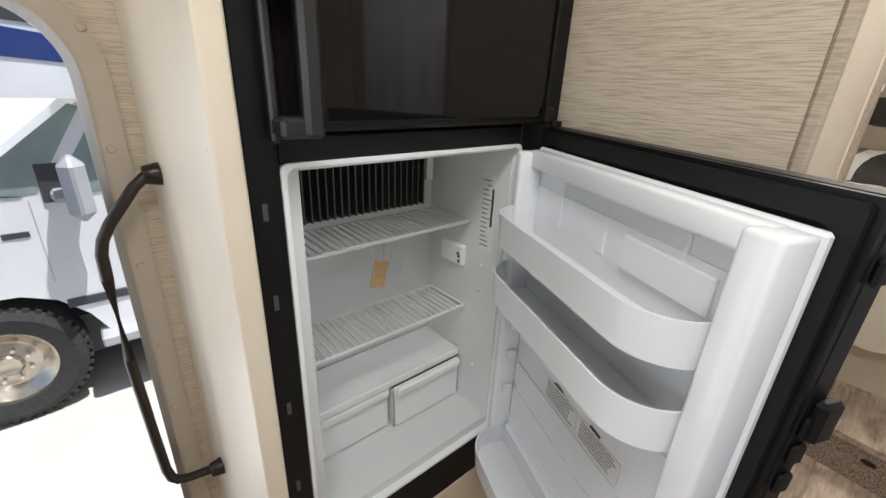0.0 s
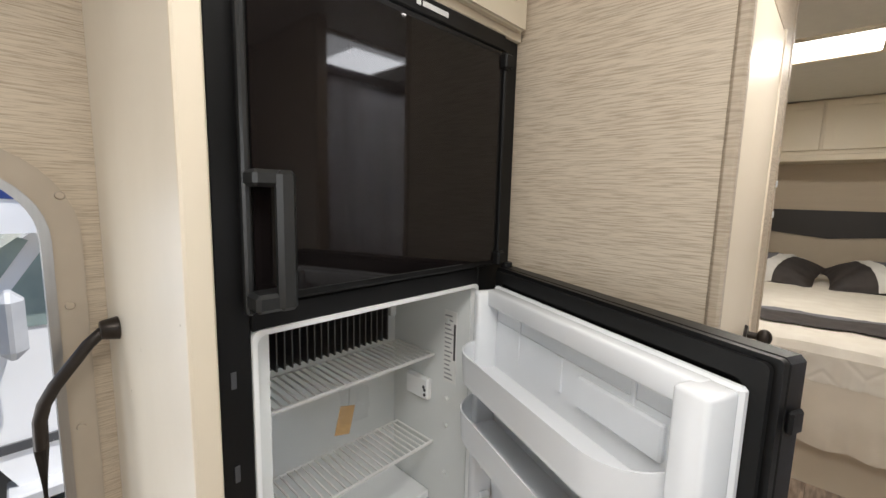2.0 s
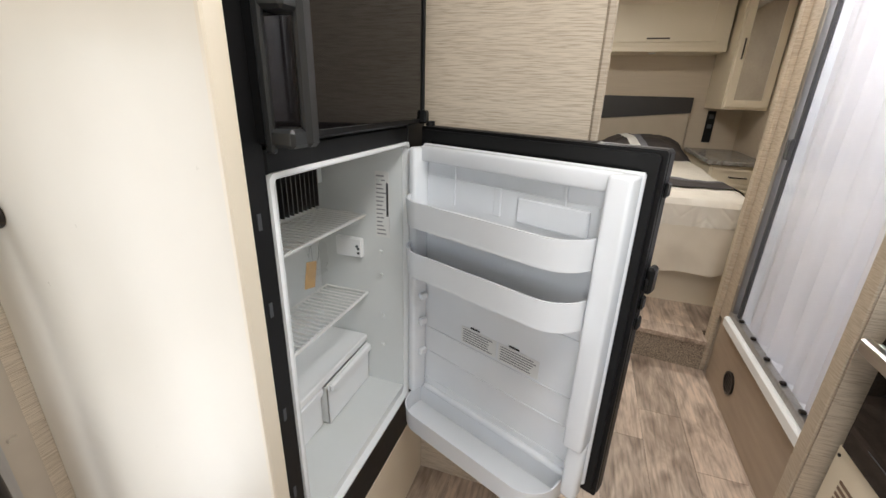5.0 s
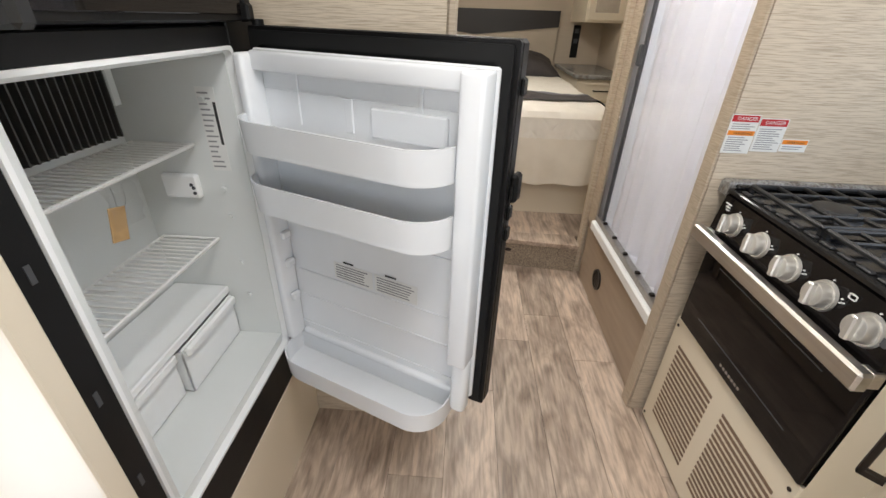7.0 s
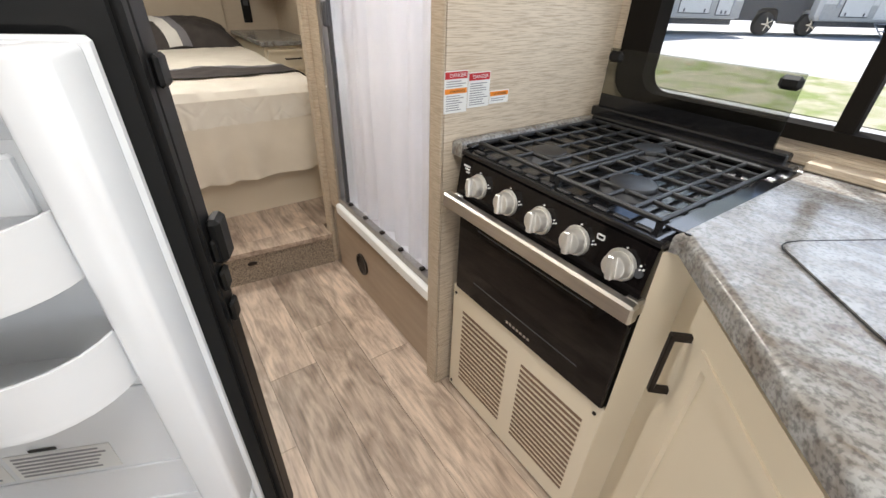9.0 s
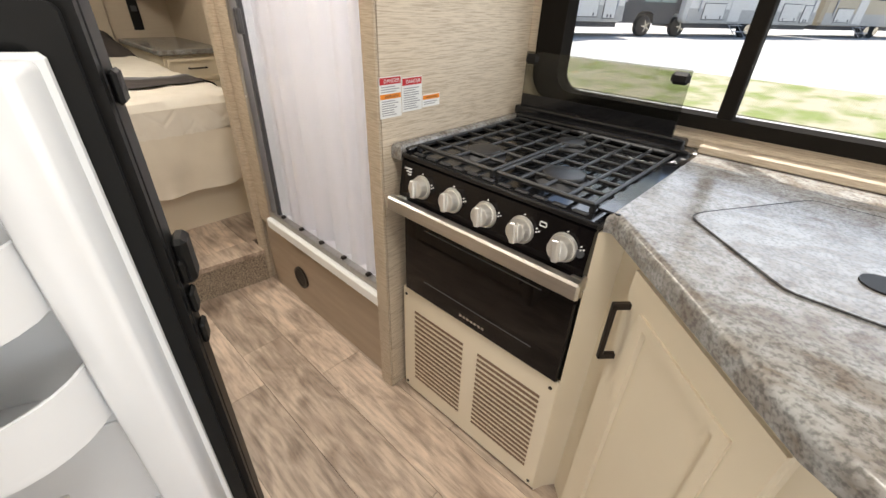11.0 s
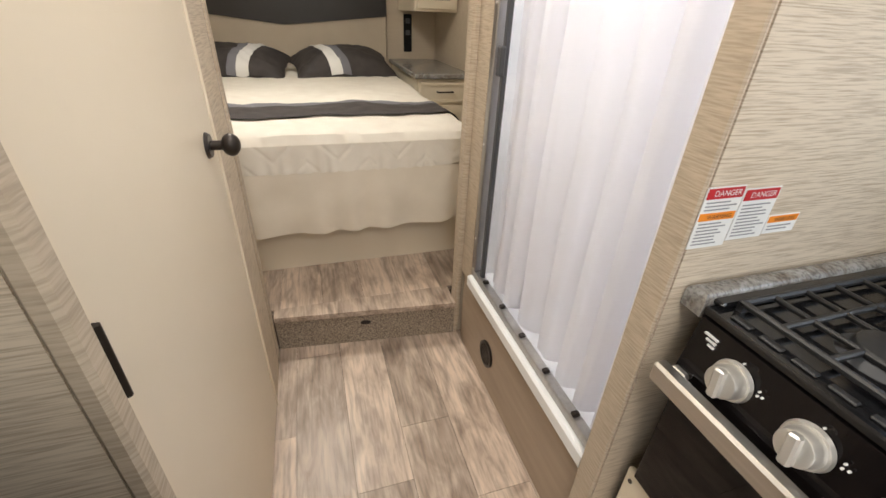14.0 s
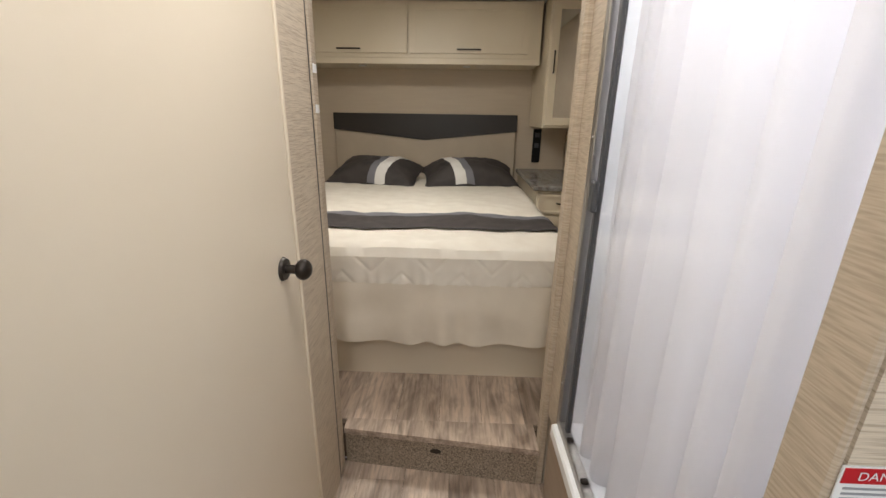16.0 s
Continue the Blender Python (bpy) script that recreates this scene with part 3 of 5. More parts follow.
# thermistor box, rating labels, hanging tag
part("thermistor_box", boxes(((LX1 - 0.016, 0.852, 0.878), (LX1 + 0.001, 0.935, 0.935)), bevel=0.004), white_plastic, fridge)
bm = bmesh.new()
for dy, dz in ((0.862, 0.892), (0.866, 0.912), (0.862, 0.905)):
    cyl(bm, (LX1 - 0.0165, dy, dz), (1, 0, 0), 0.004, 0.003, 10)
part("sensor_hole", bm, dark_trim, fridge)
for z0, z1 in ((0.945, 1.125),):
    lab = part("rating_label", boxes(((LX1 - 0.0016, 0.772, z0), (LX1 - 0.0004, 0.812, z1))), paper, fridge, "white printed rating label")
    for k in range(15):
        w = 0.012 + 0.018 * random.random()
        part("print_line", boxes(((LX1 - 0.0022, 0.809 - w, z0 + 0.008 + k * 0.0113), (LX1 - 0.0016, 0.809, z0 + 0.0115 + k * 0.0113))), ink, lab)
    part("bar_code", boxes(((LX1 - 0.0022, 0.774, z0 + 0.06), (LX1 - 0.0016, 0.780, z0 + 0.15))), dark_ink, lab)
part("warning_sticker", boxes(((0.80, 1.0, 1.10), (0.85, 1.0015, 1.18))), paper, fridge)
# freezer door, its handle, edge trims
frz = part("freezer_door", boxes(((0.392, FY - 0.018, 1.245), (0.945, FY + 0.028, 1.712)), bevel=0.004), black_plastic, fridge, "closed black freezer door")
part("glass_panel", boxes(((0.402, FY - 0.022, 1.258), (0.932, FY - 0.0185, 1.70)), bevel=0.0015), black_glass, frz, "glossy black door panel")
part("edge_trim", boxes(((0.9455, FY - 0.024, 1.245), (0.957, FY + 0.02, 1.712)), bevel=0.003), black_plastic, frz)
for z in (1.262, 1.69):
    part("hinge_cap", boxes(((0.936, FY - 0.034, z - 0.016), (0.962, FY - 0.0, z + 0.016)), bevel=0.004), black_plastic, frz)
part("handle_backing", boxes(((0.387, FY - 0.03, 1.235), (0.398, FY - 0.016, 1.66)), bevel=0.003), smoke_plastic, frz)
bm = boxes(((0.388, FY - 0.062, 1.406), (0.440, FY - 0.020, 1.428)), ((0.388, FY - 0.062, 1.243), (0.440, FY - 0.020, 1.268)), bevel=0.005)
box(bm, (0.416, FY - 0.068, 1.243), (0.442, FY - 0.05, 1.428), 0.006)
part("handle", bm, smoke_plastic, frz, "translucent dark grey bracket handle")
part("top_trim", boxes(((FX0, FY - 0.012, 1.716), (FX1, FY + 0.0, 1.75)), bevel=0.003), black_plastic, fridge)
part("maker_mark", boxes(((0.695, FY - 0.0135, 1.729), (0.705, FY - 0.0122, 1.739)), ((0.71, FY - 0.0135, 1.729), (0.775, FY - 0.0122, 1.738))), white_ink, fridge, "small plain white maker's mark")
for z in (0.62, 0.80, 1.0, 1.14):
    part("strike_slot", boxes(((0.373, FY - 0.0015, z - 0.012), (0.380, FY + 0.002, z + 0.012))), dark_trim, fridge)

# open fridge door, in its own frame: u from the hinge, v towards the room, w up
U = Vector((-0.396, -0.918, 0)).normalized()
V = Vector((U.y, -U.x, 0))
HX, HY = 0.955, 0.706
XD = Matrix(((U.x, V.x, 0, HX), (U.y, V.y, 0, HY), (0, 0, 1, 0), (0, 0, 0, 1)))
DB, DT, DW = 0.438, 1.240, 0.588
fdoor = part("fridge_door", boxes(((0.0, -0.045, DB), (DW, -0.006, DT)), bevel=0.006), black_plastic, fridge, "open black refrigerator door", xf=XD)
bm = bmesh.new()
ring_prism(bm, rounded(0.008, DB + 0.008, DW - 0.010, DT - 0.008, 0.008), rounded(0.030, DB + 0.03, DW - 0.034, DT - 0.034, 0.01), -0.006, 0.006, "y")
part("gasket", bm, gasket, fdoor, "soft black magnetic door gasket", xf=XD)
bm = bmesh.new()
ring_prism(bm, rounded(0.001, DB + 0.001, DW - 0.001, DT - 0.001, 0.006), rounded(0.012, DB + 0.012, DW - 0.012, DT - 0.012, 0.006), -0.010, -0.001, "y")
part("door_edge", bm, black_plastic, fdoor, xf=XD)
# moulded white liner: recessed panel with raised side walls
u0, u1 = 0.022, 0.562
liner = part("door_liner", boxes(((u0, 0.004, DB + 0.028), (u1, 0.018, DT - 0.040)), bevel=0.004), door_liner, fdoor, "white moulded door liner", xf=XD)
for nm, a, c, r in (("liner_top_rim", (u0 + 0.02, 0.017, DT - 0.080), (u1 - 0.03, 0.046, DT - 0.042), 0.006), ("liner_wall", (u0 + 0.001, 0.017, DB + 0.03), (u0 + 0.026, 0.070, DT - 0.046), 0.008), ("liner_wall", (u1 - 0.046, 0.017, DB + 0.16), (u1 - 0.002, 0.070, DT - 0.043), 0.007), ("liner_wall", (u1 - 0.040, 0.0175, DB + 0.006), (u1 - 0.002, 0.058, DB + 0.158), 0.012), ("liner_bottom_rim", (u0 + 0.03, 0.017, DB + 0.032), (u1 - 0.03, 0.034, DB + 0.05), 0.006)):
    bm = bmesh.new()
    box(bm, a, c, r, seg=3)
    part(nm, bm, door_liner, fdoor, xf=XD)
for z in (0.60, 0.68, 0.83):
    part("liner_rib", boxes(((u0 + 0.034, 0.0175, z), (u1 - 0.05, 0.0215, z + 0.004)), bevel=0.001), door_liner, fdoor, xf=XD)
for z, w in ((0.60, 0.02), (0.70, 0.02), (0.78, 0.02)):
    part("bin_stop", boxes(((u0 + 0.028, 0.03, z), (u0 + 0.042, 0.055, z + w)), bevel=0.003), door_liner, fdoor, xf=XD)


def door_bin(z0, z1, v1, inset):
    """A tray with round front corners, open on top."""
    a, b, r, th, v0 = u0 + 0.006 - inset, u1 - 0.046 + inset, 0.082, 0.0035, 0.020
    def outline(g):
        pts = [(a + g, v0)]
        for k in range(9):
            q = radians(180 - 90 * k / 8)
            pts.append((a + r + (r - g) * math.cos(q), v1 - r + (r - g) * math.sin(q)))
        for k in range(9):
            q = radians(90 - 90 * k / 8)
            pts.append((b - r + (r - g) * math.cos(q), v1 - r + (r - g) * math.sin(q)))
        return pts + [(b - g, v0)]
    bm = bmesh.new()
    out, inn = outline(0), outline(th)
    n = len(out)
    lv = [bm.verts.new((p[0] + 0.003 * (0.5 - (p[0] - a) / (b - a)), p[1] - 0.004, z0)) for p in out]
    rows = [[bm.verts.new((p[0], p[1], w)) for p in o] for o, w in ((out, z1), (inn, z1), (inn, z0 + 0.004))]
    rows.insert(0, lv)
    for i in range(3):
        for k in range(n - 1):
            bm.faces.new((rows[i][k], rows[i][k + 1], rows[i + 1][k + 1], rows[i + 1][k]))
    bm.faces.new(rows[0])
    bm.faces.new(rows[3])
    for k in (0, n - 1):
        bm.faces.new([rows[i][k] for i in range(4)])
    box(bm, (a + 0.003, v0 - 0.003, z0), (b - 0.003, v0 + 0.001, z1 + 0.045))
    bmesh.ops.recalc_face_normals(bm, faces=bm.faces)
    part("door_bin", bm, door_liner, fdoor, "white round-cornered door bin", xf=XD)


door_bin(1.015, 1.080, 0.128, 0.0)
door_bin(0.886, 0.953, 0.128, 0.0)
door_bin(0.400, 0.462, 0.132, 0.0)
for ua, ub, za, zb in ((0.136, 0.140, 1.06, 1.165), (0.255, 0.274, 1.06, 1.125), (0.420, 0.428, 1.06, 1.165)):
    part("bin_rib", boxes(((ua, 0.0178, za), (ub, 0.0235, zb)), bevel=0.0015), door_liner, fdoor, xf=XD)
part("cover_flap", boxes(((0.32, 0.019, 1.06), (0.480, 0.030, 1.115)), bevel=0.003), door_liner, fdoor, xf=XD)
for a, b in ((0.18, 0.293), (0.300, 0.415)):
    lab = part("care_label", boxes(((a, 0.0182, 0.690), (b, 0.0194, 0.738))), paper, fdoor, "white printed care label", xf=XD)
    part("heading", boxes(((a + 0.03, 0.0194, 0.741), (a + 0.06, 0.0199, 0.746))), dark_ink, lab, xf=XD)
    for k in range(6):
        part("print_line", boxes(((a + 0.006, 0.0194, 0.695 + k * 0.007), (b - 0.006 - 0.02 * random.random(), 0.0199, 0.698 + k * 0.007))), ink, lab, xf=XD)
for z in (1.17, 0.985, 0.945, 0.90):
    part("latch_plate", boxes(((DW + 0.0005, -0.035, z - 0.014), (DW + 0.007, -0.012, z + 0.014)), bevel=0.003), black_plastic, fdoor, xf=XD)
bm = boxes(((DW - 0.002, -0.052, 0.965), (DW + 0.014, -0.020, 1.02)), bevel=0.005, xf=XD)
part("door_latch", bm, black_plastic, fdoor, "black travel latch on the door edge")
for z in (DB - 0.008, DT + 0.001):
    bm = bmesh.new()
    cyl(bm, (0.012, -0.02, z), (0, 0, 1), 0.012, 0.02, 14)
    part("hinge_pin", bm, black_plastic, fdoor, xf=XD)
# card tag in a plastic bag under the shelf
tag = thing("hanging_card_tag", (0.635, 0.838, 0.96), "tan card tag in clear film tied to the wire shelf", "tag")
bm = boxes(((0.615, 0.832, 0.905), (0.651, 0.835, 0.965)), bevel=0.001)
bmesh.ops.rotate(bm, cent=(0.634, 0.833, 0.965), matrix=Matrix.Rotation(radians(14), 3, "Y"), verts=bm.verts)
part("card", bm, card, tag)
bm = bmesh.new()
bmesh.ops.create_grid(bm, x_segments=8, y_segments=8, size=0.035, matrix=Matrix.Translation((0.645, 0.828, 0.965)) @ Euler((radians(90), 0, 0)).to_matrix().to_4x4())
for v in bm.verts:
    v.co += Vector((0, 0.012 * noise.noise(v.co * 60), 0.01 * noise.noise(v.co * 50)))
part("film_bag", bm, poly_film, tag)
bm = bmesh.new()
tube(bm, [(0.64, 0.838, 0.998), (0.637, 0.834, 0.98), (0.634, 0.833, 0.963)], 0.001, 6)
part("tie", bm, poly_film, tag)

# cabinet round the refrigerator
surround = thing("refrigerator_cabinet", (0.32, 0.95, 0.0), "tall satin cream cabinet surrounding the refrigerator", "cabinet")
bm = bmesh.new()
prism(bm, [(0.326, 0.724), (0.345, 0.724), (0.345, 1.278), (0.312, 1.278), (0.318, 1.25), (0.322, 1.20), (0.325, 1.10), (0.326, 0.95)], 0.0, CEIL - 0.001)
part("side_panel", bm, cream_gloss, surround, "satin cream side panel")
part("stile", boxes(((0.322, 0.712, 0.0), (0.356, 0.7235, CEIL - 0.001)), bevel=0.003), cream, surround)
part("base_panel", boxes(((0.355, 0.722, 0.0), (1.028, 0.735, 0.308)), bevel=0.002), cream, surround, "cream base panel below the refrigerator")
part("top_box", boxes(((0.355, 0.716, 1.753), (1.028, 1.27, CEIL - 0.002)), bevel=0.002), cream, surround)
for x0, x1 in ((0.37, 0.682), (0.692, 1.01)):
    dd = part("door", boxes(((x0, 0.698, 1.768), (x1, 0.715, 2.12)), bevel=0.003), cabinet_paint, surround)
    bm = bmesh.new()
    ring_prism(bm, [(x0 + 0.002, 1.77), (x1 - 0.002, 1.77), (x1 - 0.002, 2.118), (x0 + 0.002, 2.118)], [(x0 + 0.045, 1.815), (x1 - 0.045, 1.815), (x1 - 0.045, 2.075), (x0 + 0.045, 2.075)], 0.692, 0.698, "y")
    part("door_frame", bm, cabinet_paint, dd)
part("filler", boxes(((0.964, 0.726, 0.392), (1.028, 0.74, 1.753))), black_plastic, surround, "black filler strip")
# ---- range ----
SX0, SX1, SY0, SY1, SZ = 0.545, 1.085, -0.985, -0.452, 0.895
stove = thing("gas_range", (0.81, -0.7, 0.0), "black gas range with five silver knobs and a steel oven bar", "range")
part("body", boxes(((SX0, SY1 - 0.03, 0.455), (SX1, SY0, SZ - 0.012)), bevel=0.003), enamel, stove)
# sloped control panel
bm = bmesh.new()
prism(bm, [(SY1 - 0.035, 0.885), (SY1 - 0.004, 0.880), (SY1 + 0.010, 0.775), (SY1 - 0.035, 0.775)], SX0, SX1, "x")
panel = part("control_panel", bm, black_glass, stove, "glossy black control panel")
NP = Vector((0, 0.105, 0.014)).normalized()
KX = (1.003, 0.897, 0.795, 0.698, 0.598)
for i, x in enumerate(KX):
    c = Vector((x, SY1 + 0.004, 0.828))
    bm = bmesh.new()
    cyl(bm, c + NP * 0.003, NP, 0.031, 0.006, 32, 0.029)
    cyl(bm, c + NP * 0.015, NP, 0.026, 0.022, 32, 0.023, bevel=0.002)
    kn = part("knob", bm, knob_metal, stove, "satin silver control knob")
    q = Vector(NP).to_track_quat("Z", "Y").to_matrix().to_4x4()
    tw = Matrix.Translation(c + NP * 0.030) @ q @ Matrix.Rotation(radians(100), 4, "Z")
    part("grip", boxes(((-0.0225, -0.0075, -0.008), (0.0225, 0.0075, 0.007)), bevel=0.003, xf=tw), knob_metal, kn)
    bm = bmesh.new()
    cyl(bm, c + Vector((-0.004, 0.0, 0.037)), NP, 0.0016, 0.003, 8)
    part("mark", bm, white_ink, panel)
    bm = bmesh.new()
    for dx, dz in ((-0.037, 0.018), (-0.043, 0.013), (-0.037, 0.010)):
        cyl(bm, c + Vector((dx, 0.002, dz)), NP, 0.0017, 0.003, 8)
    part("mark", bm, white_ink, panel)
for k, w in enumerate((0.023, 0.017, 0.011)):
    part("mark", boxes(((1.045, SY1 - 0.001 + 0.001 * k, 0.862 - 0.007 * k), (1.045 + w, SY1 + 0.0025 + 0.001 * k, 0.865 - 0.007 * k))), white_ink, panel)
bm = bmesh.new()
ring_prism(bm, rounded(0.642, 0.853, 0.658, 0.864, 0.002, 2), rounded(0.6434, 0.8544, 0.6566, 0.8618, 0.001, 2), SY1 + 0.0005, SY1 + 0.003, "y")
part("oven_symbol", bm, white_ink, panel)
bm = bmesh.new()
cyl(bm, (0.562, SY1 + 0.005, 0.83), NP, 0.009, 0.004, 16)
part("igniter_button", bm, dark_trim, panel)
# oven door, bar and glass
OB = 0.468
odoor = part("oven_door", boxes(((SX0 + 0.004, SY1 - 0.028, OB), (SX1 - 0.002, SY1 - 0.004, 0.768)), bevel=0.004), black_glass, stove, "dark glass oven door")
part("bar", boxes(((SX0 - 0.014, SY1 + 0.020, 0.748), (SX1 + 0.012, SY1 + 0.046, 0.788)), bevel=0.005), steel, odoor, "brushed steel oven bar")
for x in (SX0 - 0.008, SX1 - 0.03):
    part("bar_post", boxes(((x, SY1 - 0.006, 0.750), (x + 0.03, SY1 + 0.0205, 0.784)), bevel=0.004), steel, odoor)
part("window_outline", boxes(((0.63, SY1 - 0.0045, 0.70), (1.0, SY1 - 0.003, 0.703)), ((0.63, SY1 - 0.0045, 0.53), (1.0, SY1 - 0.003, 0.533))), dark_trim, odoor)
part("maker_mark", boxes(*[((0.772 + 0.013 * k, SY1 - 0.0045, 0.49), (0.780 + 0.013 * k, SY1 - 0.0028, 0.497)) for k in range(7)]), steel, odoor, "plain silver maker's mark")
# cooktop, raised rims
top = part("cooktop", boxes(((SX0 - 0.004, SY0, SZ - 0.012), (SX1 + 0.004, SY1 - 0.004, SZ + 0.002)), bevel=0.003), enamel, stove, "black enamel cooktop")
part("side_rim", boxes(((SX0 - 0.03, SY0 - 0.0, SZ + 0.014), (SX0 + 0.02, SY1 - 0.035, SZ + 0.019)), bevel=0.002), enamel, stove)
part("side_rim", boxes(((SX1 - 0.012, SY0, SZ + 0.002), (SX1 + 0.008, SY1 - 0.02, SZ + 0.012)), bevel=0.003), enamel, stove)
part("front_vent", boxes(*[((SX0 + 0.03 + 0.045 * k, SY1 - 0.030, SZ + 0.002), (SX0 + 0.062 + 0.045 * k, SY1 - 0.018, SZ + 0.006)) for k in range(11)], bevel=0.002), cast_iron, stove)
part("rear_rim", boxes(((SX0, SY0 - 0.011, SZ), (SX1, SY0 + 0.03, SZ + 0.03)), bevel=0.004), enamel, stove)
# three burners
for i, (x, y, r) in enumerate(((0.93, -0.60, 0.045), (0.70, -0.60, 0.05), (0.815, -0.84, 0.042))):
    bm = bmesh.new()
    cyl(bm, (x, y, SZ + 0.006), (0, 0, 1), r + 0.014, 0.010, 28, r)
    bn = part("burner", bm, dark_trim, top)
    bm = bmesh.new()
    cyl(bm, (x, y, SZ + 0.017), (0, 0, 1), r, 0.011, 28, r - 0.004, bevel=0.002)
    part("burner_cap", bm, cast_iron, bn)
# grates: two flat lattices, open above each burner
GZ = SZ + 0.017
RINGS = ((0.93, -0.60, 0.040), (0.70, -0.60, 0.044), (0.815, -0.84, 0.038))


def clear_runs(a, b, fixed, along_x):
    """The stretches of a bar from a to b that lie outside the burners' openings."""
    runs = [(a, b)]
    for bx, by, r in RINGS:
        across, mid = (by - fixed, bx) if along_x else (bx - fixed, by)
        if abs(across) < r:
            half = math.sqrt(r * r - across * across)
            runs = [q for p in runs for q in ((p[0], min(p[1], mid - half)), (max(p[0], mid + half), p[1])) if q[1] - q[0] > 0.012]
    return runs


for gx0, gx1 in ((SX0 + 0.028, 0.812), (0.818, SX1 - 0.015)):
    ya, yb = SY0 + 0.032, SY1 - 0.042
    gr = part("grate", boxes(((gx0, ya, GZ - 0.006), (gx0 + 0.010, yb, GZ + 0.005)), ((gx1 - 0.010, ya, GZ - 0.006), (gx1, yb, GZ + 0.005)), ((gx0, ya, GZ - 0.006), (gx1, ya + 0.010, GZ + 0.0048)), ((gx0, yb - 0.010, GZ - 0.006), (gx1, yb, GZ + 0.0048)), bevel=0.003), cast_iron, stove, "black cast grate")
    for k in range(1, 4):
        x = gx0 + (gx1 - gx0) * k / 4
        for a, b in clear_runs(ya + 0.004, yb - 0.004, x, False):
            part("bar", boxes(((x - 0.0045, a, GZ - 0.005), (x + 0.0045, b, GZ + 0.0045)), bevel=0.0025), cast_iron, gr)
    for k in range(1, 7):
        y = ya + (yb - ya) * k / 7
        for a, b in clear_runs(gx0 + 0.004, gx1 - 0.004, y, True):
            part("bar", boxes(((a, y - 0.0042, GZ - 0.005), (b, y + 0.0042, GZ + 0.0040)), bevel=0.0025), cast_iron, gr)
    for x in (gx0 + 0.005, gx1 - 0.005):
        for y in (ya + 0.006, yb - 0.006):
            part("foot", boxes(((x - 0.005, y - 0.005, SZ + 0.001), (x + 0.005, y + 0.005, GZ))), cast_iron, gr)
# smoked glass splash lid standing open
lid = part("glass_lid", boxes(((0.608, SY0 - 0.020, SZ + 0.03), (1.100, SY0 - 0.014, SZ + 0.214)), bevel=0.002), smoked_pane, stove, "smoked glass lid folded up")
lid.visible_shadow = False
part("printed_band", boxes(((0.610, SY0 - 0.0139, SZ + 0.046), (1.098, SY0 - 0.0125, SZ + 0.088))), enamel, lid, "black printed band along the glass")
part("lid_base", boxes(((0.57, SY0 - 0.030, SZ + 0.022), (1.11, SY0 + 0.005, SZ + 0.05)), bevel=0.004), enamel, stove)
for x in (0.635, 1.080):
    part("bumper", boxes(((x - 0.026, SY0 - 0.028, SZ + 0.177), (x + 0.02, SY0 - 0.006, SZ + 0.207)), bevel=0.008), gasket, lid, "black rubber lid bumper")
# vented drawer panel under the oven
vp = part("vent_panel", boxes(((SX0 + 0.0, SY1 - 0.028, 0.012), (SX1 + 0.02, SY1 - 0.014, 0.462)), bevel=0.003), cabinet_paint, stove, "cream panel with louvred vents")
# flat brown strips on the panel; their colour stands for shade inside the slots
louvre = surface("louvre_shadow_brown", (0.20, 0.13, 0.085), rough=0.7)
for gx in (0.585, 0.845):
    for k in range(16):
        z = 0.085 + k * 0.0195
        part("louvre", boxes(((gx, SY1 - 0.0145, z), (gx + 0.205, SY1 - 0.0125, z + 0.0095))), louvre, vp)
for x in (SX0 + 0.018, SX1 + 0.004):
    for z in (0.035, 0.435):
        bm = bmesh.new()
        cyl(bm, (x, SY1 - 0.0135, z), (0, 1, 0), 0.005, 0.004, 12)
        part("screw", bm, bronze, vp)

# ---- worktop and base cabinet ----
CT = 0.915
edge = [(1.128, -1.049), (1.128, -0.455), (1.089, -0.455), (1.089, SY0 - 0.012), (SX0 - 0.004, SY0 - 0.012), (SX0 - 0.004, -0.478), (0.525, -0.482), (0.20, -0.178), (0.12, -0.135), (-0.9, -0.135), (-0.9, -1.049)]
bm = bmesh.new()
prism(bm, edge, CT - 0.018, CT)
rim = [e for e in bm.edges if all(abs(v.co.z - CT) < 1e-6 for v in e.verts)]
bmesh.ops.bevel(bm, geom=rim, offset=0.014, segments=4, affect="EDGES", profile=0.5)
worktop = thing("galley_worktop", (0.3, -0.6, CT - 0.04), "grey-brown slate-look laminate worktop with a rolled edge", "worktop")
part("top", bm, counter_top, worktop)
bm = bmesh.new()
prism(bm, edge, CT - 0.04, CT - 0.0182)
part("edge_band", bm, counter_top, worktop)
base = thing("galley_base_cabinet", (0.3, -0.5, 0.0), "cream angled base cabinet under the galley worktop", "cabinet")
bm = bmesh.new()
prism(bm, [(0.545, -0.470), (0.530, -0.505), (0.509, -0.533), (0.175, -0.22), (0.10, -0.20), (-0.88, -0.20), (-0.88, -1.045), (0.54, -1.045)], 0.0, CT - 0.041)
part("carcass", bm, cabinet_paint, base)
DA = Vector((-0.315, 0.295, 0)).normalized()
DN = Vector((DA.y, -DA.x, 0))
XC = Matrix(((DA.x, DN.x, 0, 0.509), (DA.y, DN.y, 0, -0.533), (0, 0, 1, 0), (0, 0, 0, 1)))
cd = part("door", boxes(((0.088, 0.001, 0.10), (0.445, 0.016, 0.842)), bevel=0.003), cabinet_paint, base, "cream framed cabinet door", xf=XC)
